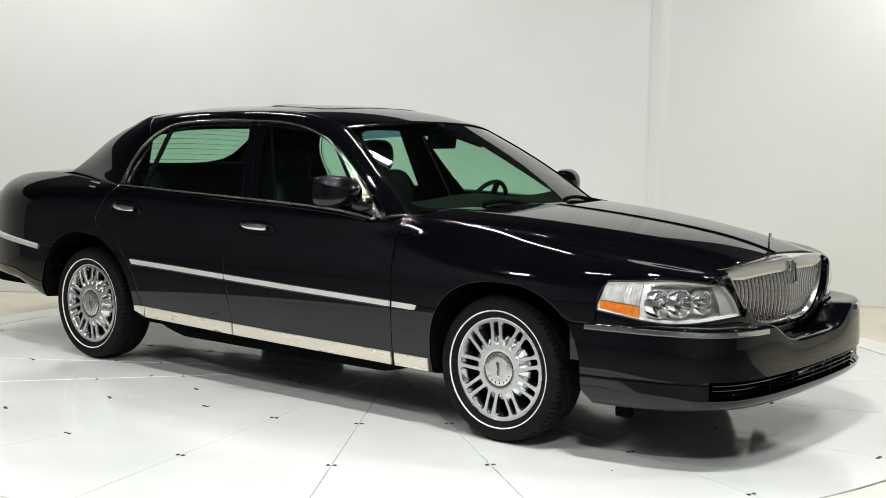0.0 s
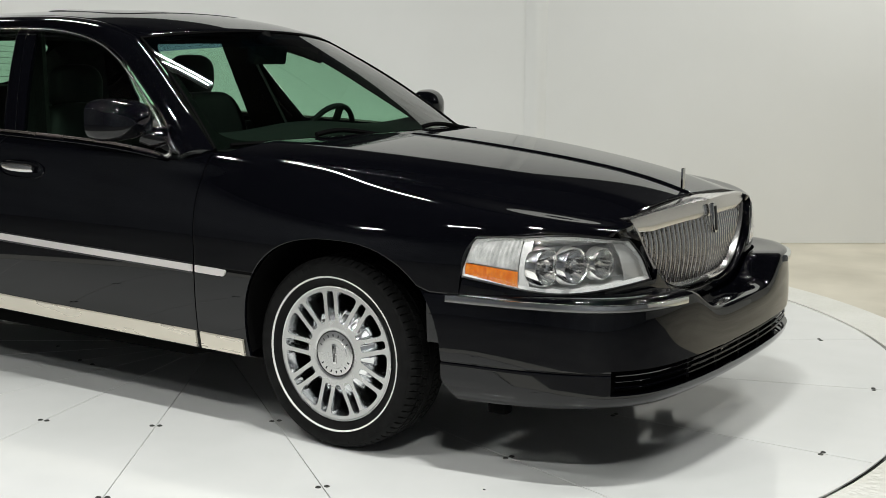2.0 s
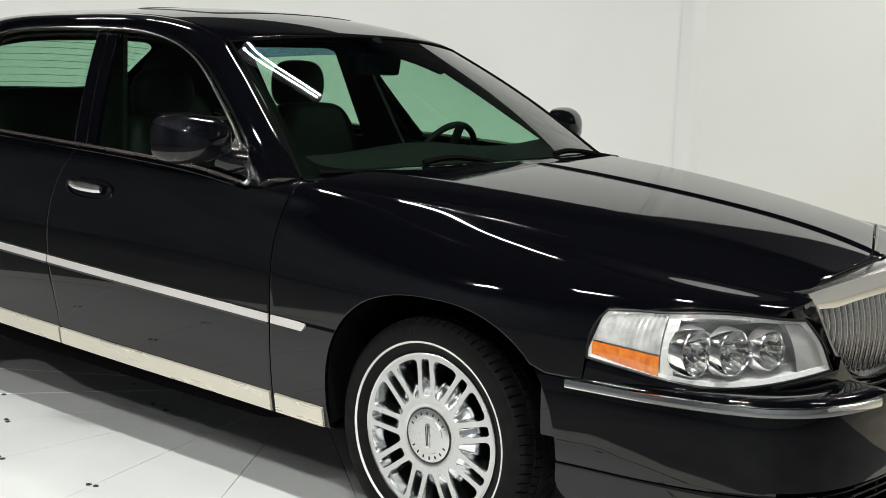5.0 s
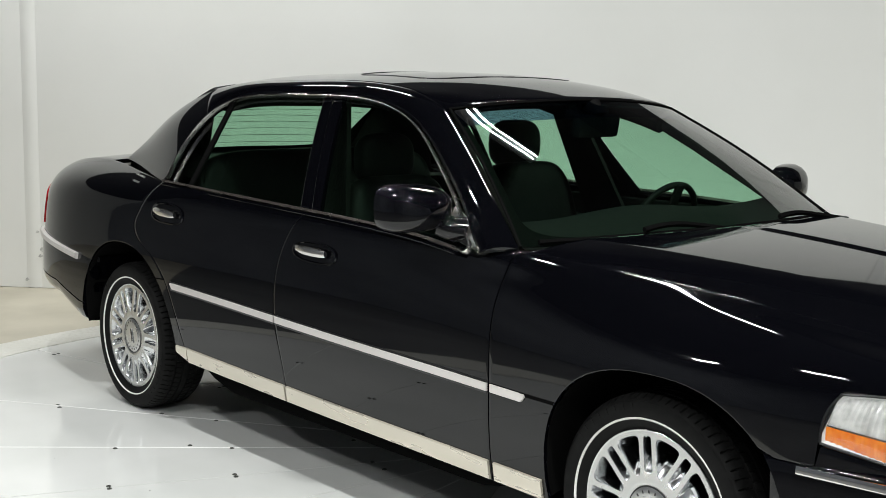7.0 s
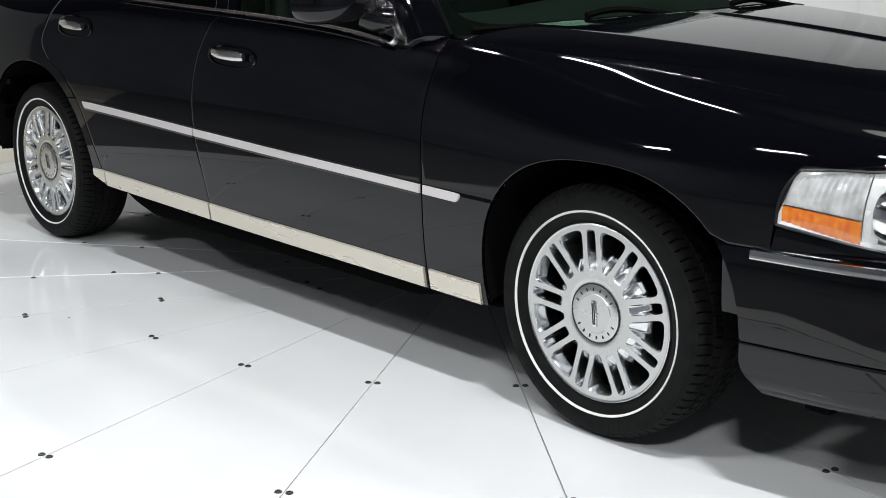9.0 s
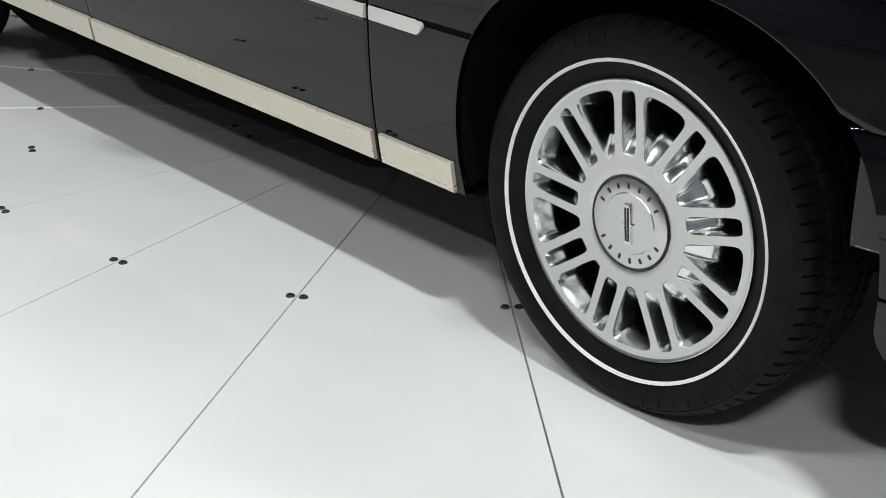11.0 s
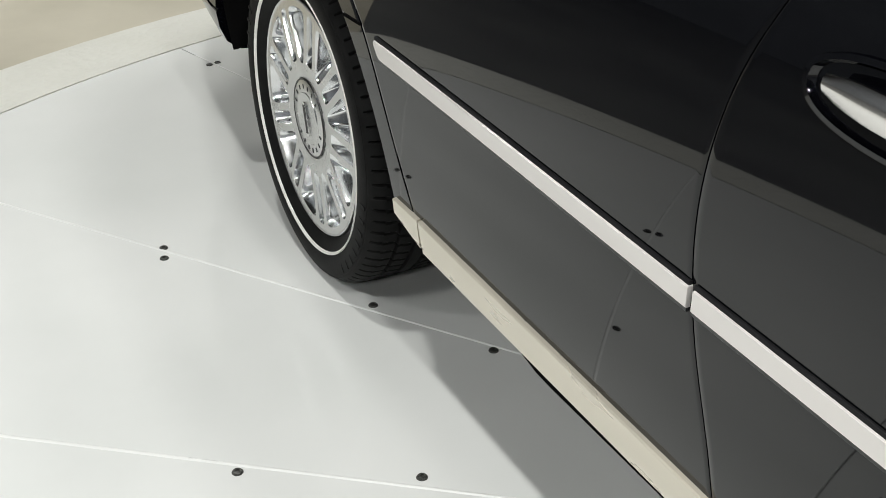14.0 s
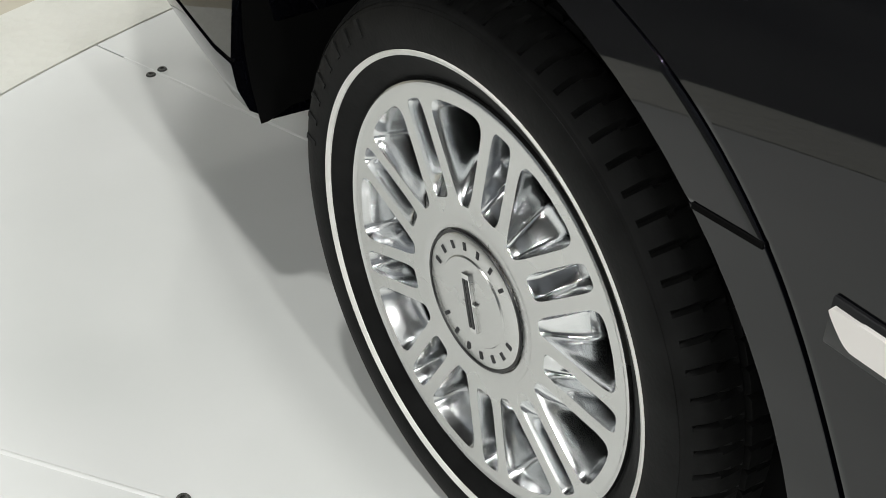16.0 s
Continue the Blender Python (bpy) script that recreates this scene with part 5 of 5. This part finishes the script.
def pocket_loops(wide):
    """Loops of one wheel-face pocket in (x across, z along the radius): its cell's border, its edge, and the liner's steps with their depths."""
    th = np.linspace(0, 2 * math.pi, 48, endpoint=False)
    c, q = np.cos(th), np.sin(th)
    sup = lambda v, p: np.sign(v) * abs(v) ** (2 / p)
    square = np.maximum(abs(c), abs(q))

    def place(r, s, off):
        if wide:
            half = radians(20) - np.arcsin(off / r)
            return np.stack([r * np.sin(s * half), r * np.cos(s * half)], 1)
        return np.stack([s * (0.043 - off), np.where(r > 0.2, np.sqrt(np.maximum(r**2 - (s * (0.043 - off)) ** 2, 0)), r)], 1)

    def rounded(r0, r1, fill, off):
        return place((r0 + r1) / 2 + (r1 - r0) / 2 * sup(c, 6), fill * sup(q, 6), off)

    border = place((0.090 + 0.2275) / 2 + (0.2275 - 0.090) / 2 * c / square, q / square, 0.0215)
    r0 = 0.108 if wide else 0.112
    steps = [(rounded(r0, 0.2150, 1.0, 0.0288), 0.0), (rounded(r0 + 0.001, 0.2142, 0.98, 0.0290), 0.0022), (rounded(r0 + 0.010, 0.2115, 0.96, 0.0300), 0.008),
             (rounded(r0 + 0.022, 0.2080, 0.95, 0.0303), 0.018), (rounded(r0 + 0.033, 0.2045, 0.93, 0.0306), 0.029), (rounded(r0 + 0.040, 0.2010, 0.92, 0.0308), 0.038), (rounded(r0 + 0.041, 0.2005, 0.91, 0.0308), 0.046)]
    return border, steps


def wheel_parts(parent):
    """A wheel about the y axis with its face towards +y; the tyre's middle is y = 0."""
    part("tyre", tyre_shape(), RUBBER, parent, "black radial tyre with grooved tread", angle=35)
    part("whitewall", Shape().lathe([(0.2604, 0.1065), (0.2608, 0.1090), (0.2633, 0.1110), (0.2660, 0.1118), (0.2667, 0.1095)], 160), WHITEWALL, parent, "thin white ring on the tyre wall, slightly scuffed")
    # raised marks on the sidewall as plain bars
    mark = Shape().box((0.296, 0.1121, 0), (0.018, 0.0022, 0.007)).mesh("tyre_mark", False)
    mark.materials.append(RUBBER)
    for a0 in (40, 220):
        for k in range(8):
            part("tyre_mark", mark, None, parent, place=Matrix.Rotation(-radians(a0 + k * 6.2), 4, "Y"))
    F = 0.094
    part("rim", Shape().lathe([(0.2275, F - 0.02), (0.2335, F - 0.004), (0.2325, F + 0.002), (0.2305, F + 0.003), (0.2275, F + 0.0015), (0.2265, F + 0.0012)], 144), ALLOY, parent, "silver rim lip")
    part("brake_disc", Shape().lathe([(0.0, F - 0.085), (0.15, F - 0.085), (0.15, F - 0.10), (0.203, F - 0.10), (0.204, F - 0.16)], 64), DARK, parent, "dark brake disc behind the spokes")
    part("rim_barrel", Shape().lathe([(0.2260, F - 0.002), (0.2150, F - 0.022), (0.2120, F - 0.055), (0.2080, F - 0.100), (0.2060, F - 0.155)], 96), LINERCHROME, parent, "bright rim barrel seen through the pockets")
    # one cast face with nine wide and nine narrow pockets, each with a bright liner
    face = Shape()
    for wide in (False, True):
        border, steps = pocket_loops(wide)
        for k in range(9):
            a = radians(90 + 40 * k + (20 if wide else 0))
            ca, sa = math.cos(a), math.sin(a)
            turn = lambda w: np.stack([w[:, 1] * ca - w[:, 0] * sa, np.full(len(w), F + 0.0012), w[:, 1] * sa + w[:, 0] * ca], 1)
            face.grid(np.stack([turn(border), turn(border * 0.3 + steps[0][0] * 0.7), turn(steps[0][0])], 1), wrap_u=True)
        me = Shape().grid(np.stack([np.stack([w[:, 0], np.full(len(w), F + 0.0012 - d), w[:, 1]], 1) for w, d in steps], 1), wrap_u=True).mesh("pocket_liner", True, 60)
        me.materials.append(LINERCHROME)
        for k in range(9):
            part("pocket_liner", me, None, parent, "bright chrome pocket" if k == 0 else "", place=Matrix.Rotation(radians(40 * k + (20 if wide else 0)), 4, "Y"))
    part("wheel_face", face, ALLOY, parent, "machined silver face with nine pairs of spokes", angle=20)
    # hub plate and centre cap
    part("hub_plate", Shape().lathe([(0.0, F - 0.004), (0.0785, F - 0.004), (0.0795, F + 0.0004), (0.081, F + 0.0014), (0.0925, F + 0.0014)], 96), ALLOY, parent, "flat machined hub plate")
    part("centre_cap", Shape().lathe([(0.0, F + 0.0050), (0.050, F + 0.0046), (0.0515, F + 0.0030), (0.0735, F + 0.0026), (0.0760, F + 0.0008), (0.0765, F - 0.003)], 96), ALLOY, parent, "round centre cap")
    part("cap_groove", Shape().lathe([(0.0752, F + 0.0016), (0.0758, F + 0.0030), (0.0778, F + 0.0030), (0.0784, F + 0.0012)], 96), TRIM, parent, "thin dark ring round the cap")
    part("cap_emblem", Shape().box((0, F + 0.0065, 0), (0.013, 0.004, 0.068), None, 0.0015).box((0, F + 0.0068, 0), (0.022, 0.003, 0.003), None, 0.001), CHROME, parent, "small upright emblem")
    for k in (-0.0028, 0.0028):
        part("cap_emblem_inset", Shape().box((k, F + 0.0087, 0), (0.0034, 0.001, 0.056)), TRIM, parent)
    dot = Shape().box((0.0628, F + 0.0030, 0), (0.0088, 0.0012, 0.0042)).mesh("cap_mark", False)
    dot.materials.append(STEEL)
    for a0 in (30, 210):
        for k in range(7):
            part("cap_mark", dot, None, parent, place=Matrix.Rotation(-radians(a0 + k * 20), 4, "Y"))


first = new("wheel")
first.parent = car
wheel_parts(first)
first.matrix_basis = pose(1.488, -0.802, 0.3285, 0, 6, 180)
for x, y, spin, turn, cap in ((-1.491, -0.829, 29.5, 180, -15.5), (1.488, 0.802, 25, 0, 0), (-1.491, 0.829, 40, 0, 0)):
    rolled = copy_thing(first, pose(x, y, 0.3285, 0, spin, turn))
    for piece in rolled.children:
        if "cap" in piece.name:
            piece.matrix_basis = Matrix.Rotation(radians(cap), 4, "Y") @ piece.matrix_basis

# ---------------------------------------------------------------- door mirrors
for s in SIDES:
    a = np.linspace(0, 2 * math.pi, 48, endpoint=False)
    secs = []
    # sections across the car axis from the glass (rear) to the rounded nose (front)
    for f, sc, dz in ((0.0, 0.93, 0), (0.02, 1.0, 0), (0.18, 1.02, 0), (0.4, 1.0, 0.0), (0.62, 0.9, -0.002), (0.8, 0.73, -0.005), (0.92, 0.5, -0.008), (0.985, 0.22, -0.01), (1.0, 0.01, -0.01)):
        cx = 0.555 + 0.125 * f
        cy = 0.110 * np.sign(np.cos(a)) * abs(np.cos(a)) ** 0.62 * sc
        cz = 0.073 * np.sign(np.sin(a)) * abs(np.sin(a)) ** 0.62 * sc
        cz = cz * (1 + 0.10 * np.clip(cy / 0.110, -1, 1)) + 0.004
        yy = 1.0 + cy
        xx = cx - 0.26 * cy
        secs.append(np.stack([xx, yy, 1.082 + cz + dz], 1))
    mir = part("door_mirror", Shape().grid(sided(np.array(secs), s), wrap_v=True), PAINT, car, "glossy black door mirror")
    g = np.array(secs)[0]
    sh = Shape().add(sided(g + (0.004, 0, 0), s), [tuple(range(48))])
    part("mirror_glass", sh, material("mirror_silver", (0.85, 0.87, 0.88), 0.01, 1.0) if s < 0 else bpy.data.materials["mirror_silver"], mir, "silver mirror glass", smooth=False)
    part("mirror_foot", Shape().tube(sided(curve([(0.63, 0.93, 1.035), (0.66, 0.90, 1.022), (0.68, 0.868, 1.015)], 8), s), np.linspace(0.035, 0.045, 8), 12), PAINT, mir)
    sail = np.array([[(0.60, 1.0), (0.79, 0.97)], [(0.60, 1.085), (0.70, 1.045)]])
    g = on_glass(sail, 0.004)
    part("mirror_sail", flanged(Shape(), sided(np.stack([np.linspace(g[0, 0], g[1, 0], 6), np.linspace(g[0, 1], g[1, 1], 6)], 1), s), 0.02), TRIM, mir)

# ---------------------------------------------------------------- cabin
part("cabin_floor", Shape().box((-0.45, 0, 0.42), (2.9, 1.62, 0.06), None, 0.02), CABIN, car)
for s in SIDES:
    part("door_card", Shape().box((-0.3, s * 0.82, 0.70), (2.3, 0.05, 0.56), None, 0.02).box((-0.3, s * 0.78, 0.86), (2.0, 0.07, 0.05), None, 0.02), PLASTIC, car)
t = np.linspace(-1, 1, 30)
g = np.stack([np.stack([0.93 + 0.10 * (1 - t**2), 0.80 * t, 0.955 + 0 * t], 1), np.stack([0.78 + 0.06 * (1 - t**2), 0.80 * t, 1.012 + 0.008 * np.cos(t * 5)], 1),
              np.stack([0.62 + 0.0 * t, 0.80 * t, 1.032 + 0.014 * np.cos(t * 5)], 1), np.stack([0.555 + 0.0 * t, 0.80 * t, 0.91 + 0 * t], 1), np.stack([0.60 + 0.0 * t, 0.80 * t, 0.6 + 0 * t], 1), np.stack([0.75 + 0.0 * t, 0.80 * t, 0.45 + 0 * t], 1)], 1)
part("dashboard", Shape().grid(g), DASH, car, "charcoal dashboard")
wheel_ring = new("steering_wheel")
wheel_ring.parent = car
wheel_ring.matrix_basis = pose(0.44, 0.38, 0.932, 0, -66, 0)
a = np.linspace(0, 2 * math.pi, 48, endpoint=False)
part("steering_rim", Shape().tube(np.stack([0.18 * np.cos(a), 0.18 * np.sin(a), 0 * a], 1), 0.013, 10, True), CABIN, wheel_ring)
part("steering_hub", Shape().box((0, 0, -0.02), (0.16, 0.18, 0.06), None, 0.025).box((0, 0, -0.015), (0.04, 0.36, 0.02), None, 0.008).box((0.1, 0, -0.015), (0.18, 0.04, 0.02), None, 0.008), PLASTIC, wheel_ring)


def seat(x, y, wide, tall, rest, head=1.2):
    st = new("seat")
    st.parent = car
    st.location = (x, y, 0)
    part("cushion", Shape().box((0.22, 0, 0.56), (0.56, wide, 0.18), None, 0.06), CABIN, st)
    m = Euler((0, radians(-14), 0)).to_matrix()
    u, w = np.meshgrid(np.linspace(0, 2 * math.pi, 40, endpoint=False), np.linspace(-math.pi / 2, math.pi / 2, 25), indexing="ij")
    pw = lambda q, e: np.sign(q) * abs(q) ** e
    up = pw(np.sin(w), 0.5) * tall / 2
    slim = 1 - 0.16 * np.clip(up / (tall / 2), 0, 1) ** 2 * (rest != ())
    g = np.stack([0.085 * pw(np.cos(u), 0.7) * pw(np.cos(w), 0.45), wide / 2 * slim * pw(np.sin(u), 0.4) * pw(np.cos(w), 0.3), up], -1)
    g = g @ np.array(m).T + np.array([-0.10, 0, 0.60 + tall / 2])
    part("backrest", Shape().grid(g, wrap_u=True), CABIN, st)
    if rest:
        for yy in rest:
            top = head
            hs = Shape()
            u, w = np.meshgrid(np.linspace(0, 2 * math.pi, 32, endpoint=False), np.linspace(-math.pi / 2, math.pi / 2, 17), indexing="ij")
            sg = lambda q, e: np.sign(q) * abs(q) ** e
            hs.grid(np.stack([-0.20 + 0.06 * sg(np.cos(u), 0.8) * sg(np.cos(w), 0.7), yy + 0.14 * sg(np.sin(u), 0.7) * sg(np.cos(w), 0.6), top + 0.065 + 0.105 * sg(np.sin(w), 0.75)], -1), wrap_u=True)
            part("headrest", hs, CABIN, st)
            for k in (-0.05, 0.05):
                part("headrest_post", Shape().tube([(-0.19, yy + k, top - 0.14), (-0.20, yy + k, top + 0.06)], 0.006, 6), CHROME, st)


seat(-0.16, -0.38, 0.54, 0.51, (0.0,), 1.105)
seat(-0.20, 0.38, 0.54, 0.54, (0.0,), 1.15)
seat(-1.22, 0.0, 1.36, 0.56, ())
part("parcel_shelf", Shape().box((-1.74, 0, 1.02), (0.75, 1.25, 0.16), None, 0.04), CABIN, car)
# head lining under the roof
hl = roof_grid[::3, ::4].copy()
hl[..., 2] -= 0.045
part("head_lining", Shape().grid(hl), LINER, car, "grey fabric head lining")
# inner trims of the pillars
for s in SIDES:
    lo, hi = np.array([[-0.29, 0.79, 0.80], [-0.03, 0.79, 0.80]]), np.array([[-0.43, 0.61, 1.41], [-0.27, 0.61, 1.41]])
    t = np.linspace(0, 1, 10)[:, None]
    a, b = lo[0] * (1 - t) + hi[0] * t, lo[1] * (1 - t) + hi[1] * t
    g = np.stack([a + (0, 0.02, 0), a, a * 0.5 + b * 0.5 - (0, 0.02, 0), b, b + (0, 0.02, 0)], 1)
    part("belt_pillar_trim", Shape().grid(sided(g, s)), PERF, car, "dark perforated pillar trim")
    part("screen_pillar_trim", Shape().tube(sided(APILLAR - (0.06, 0.045, 0.03), s), 0.034, 8), LINER, car)
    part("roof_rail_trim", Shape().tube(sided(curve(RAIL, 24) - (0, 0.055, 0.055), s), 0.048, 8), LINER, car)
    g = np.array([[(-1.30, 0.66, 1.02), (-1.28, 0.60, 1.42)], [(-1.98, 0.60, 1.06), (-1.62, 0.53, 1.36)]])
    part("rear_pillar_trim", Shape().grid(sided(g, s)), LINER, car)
mr = new("rear_view_mirror")
mr.parent = car
part("mirror_case", Shape().box((0.425, 0.0, 1.325), (0.045, 0.27, 0.085), Euler((0, radians(8), radians(10))).to_matrix(), 0.015), PLASTIC, mr)
part("mirror_stalk", Shape().tube([(0.425, 0, 1.33), (0.435, 0, 1.365), (0.40, 0, 1.395)], [0.022, 0.03, 0.04], 10), PLASTIC, mr)
part("roof_console", Shape().box((0.24, 0, 1.405), (0.30, 0.24, 0.05), Euler((0, radians(14), 0)).to_matrix(), 0.018), LINER, car, "dark overhead console")

# ---------------------------------------------------------------- turntable panels
turntable = tagged(new("turntable"), "white sheet-clad round turntable with radial seams and bolts", "turntable", kind="structure")
turntable.matrix_basis = pose(CX, CY, 0)
ANGLES = [-163.9, -145.2, -127.9, -110.4, -92.9, -74.6, -56.4, -38.0, -19.5, -1.0, 18.2]
step = (360 - (ANGLES[-1] - ANGLES[0])) / 10
ANGLES = ANGLES + [ANGLES[-1] + step * k for k in range(1, 10)]
# bolts along each seam, from the middle out
RADII = {0: (1.26, 1.70, 2.16, 2.905), 1: (2.92,), 2: (2.2,), 3: (1.20, 1.66, 2.17), 4: (1.36, 2.13, 2.88), 5: (1.345, 2.105, 2.85), 6: (1.335, 2.065, 2.83), 7: (1.335, 2.065, 2.80), 8: (2.08, 2.794), 9: (2.82, 2.04), 10: (2.90, 2.12)}


def edge_r(a):
    """Distance from the seams' middle to the turntable's edge."""
    dx, dy = EX - CX, EY - CY
    along = dx * math.cos(a) + dy * math.sin(a)
    return along + math.sqrt(RT**2 - dx * dx - dy * dy + along**2)


bolt = Shape().lathe([(0.0, 0.0015), (0.0035, 0.0012), (0.004, 0.003), (0.0080, 0.0028), (0.0097, 0.0), (0.0097, -0.004)], 16)
bolt.v = [(x, z, y) for x, y, z in bolt.v]
bolt = bolt.mesh("bolt")
bolt.materials.append(BOLT)
for k, a0 in enumerate(ANGLES):
    a1 = ANGLES[k + 1] if k + 1 < len(ANGLES) else ANGLES[0] + 360
    s = Shape()
    rows = []
    for f in np.r_[0.007, np.linspace(0.1, 1, 10)]:
        g = 0.0022 / (f * RT)
        rows.append([(f * edge_r(a) * math.cos(a), f * edge_r(a) * math.sin(a)) for a in np.linspace(radians(a0) + g, radians(a1) - g, 11)])
    rows = np.array(rows)
    top = np.concatenate([rows, np.zeros((*rows.shape[:2], 1))], -1)
    s.grid(top)
    n, m = top.shape[:2]
    rim = np.array([top[i, 0] for i in range(n)] + [top[n - 1, j] for j in range(1, m)] + [top[i, m - 1] for i in range(n - 2, -1, -1)] + [top[0, j] for j in range(m - 2, 0, -1)])
    out = rim - np.array([*top[n // 2, m // 2, :2], 0])
    out /= np.linalg.norm(out, axis=1)[:, None]
    s.grid(np.stack([rim, rim + out * 0.0009 - (0, 0, 0.0014), rim + out * 0.0009 - (0, 0, 0.006)], 1), wrap_u=True)
    part("panel", s, PANEL, turntable, angle=30)
    for rad, spread_ in [(q, 0.0138) for q in RADII.get(k, (1.38, 2.10, 2.86))]:
        for side in (-1, 1):
            ca, sa = math.cos(radians(a0)), math.sin(radians(a0))
            part("bolt", bolt, None, turntable, place=pose(rad * ca - side * spread_ * sa, rad * sa + side * spread_ * ca, 0))

# white beads put in for the bright highlights along three seams
for a in ANGLES[:3]:
    c, q = np.array([math.cos(radians(a)), math.sin(radians(a)), 0]), np.array([-math.sin(radians(a)), math.cos(radians(a)), 0])
    rs = np.linspace(0.5, 3.0, 60)[:, None, None]
    u = np.linspace(-1, 1, 7)[None, :, None]
    bead = rs * c + u * 0.0042 * q + (1 - u**2) * np.array([0, 0, 0.0022]) - np.array([0, 0, 0.0004])
    part("seam_glint", Shape().grid(bead), SEAMGLINT, turntable)

for rad, a in ((2.167, -145.4), (2.137, -144.5), (1.655, -145.8), (1.378, -144.6), (1.665, -127.3), (1.374, -128.9), (1.20, -127.3), (0.66, -111.0), (0.65, -102.0), (0.72, -136.0)):
    part("bolt", bolt, None, turntable, place=pose(rad * math.cos(radians(a)), rad * math.sin(radians(a)), 0))
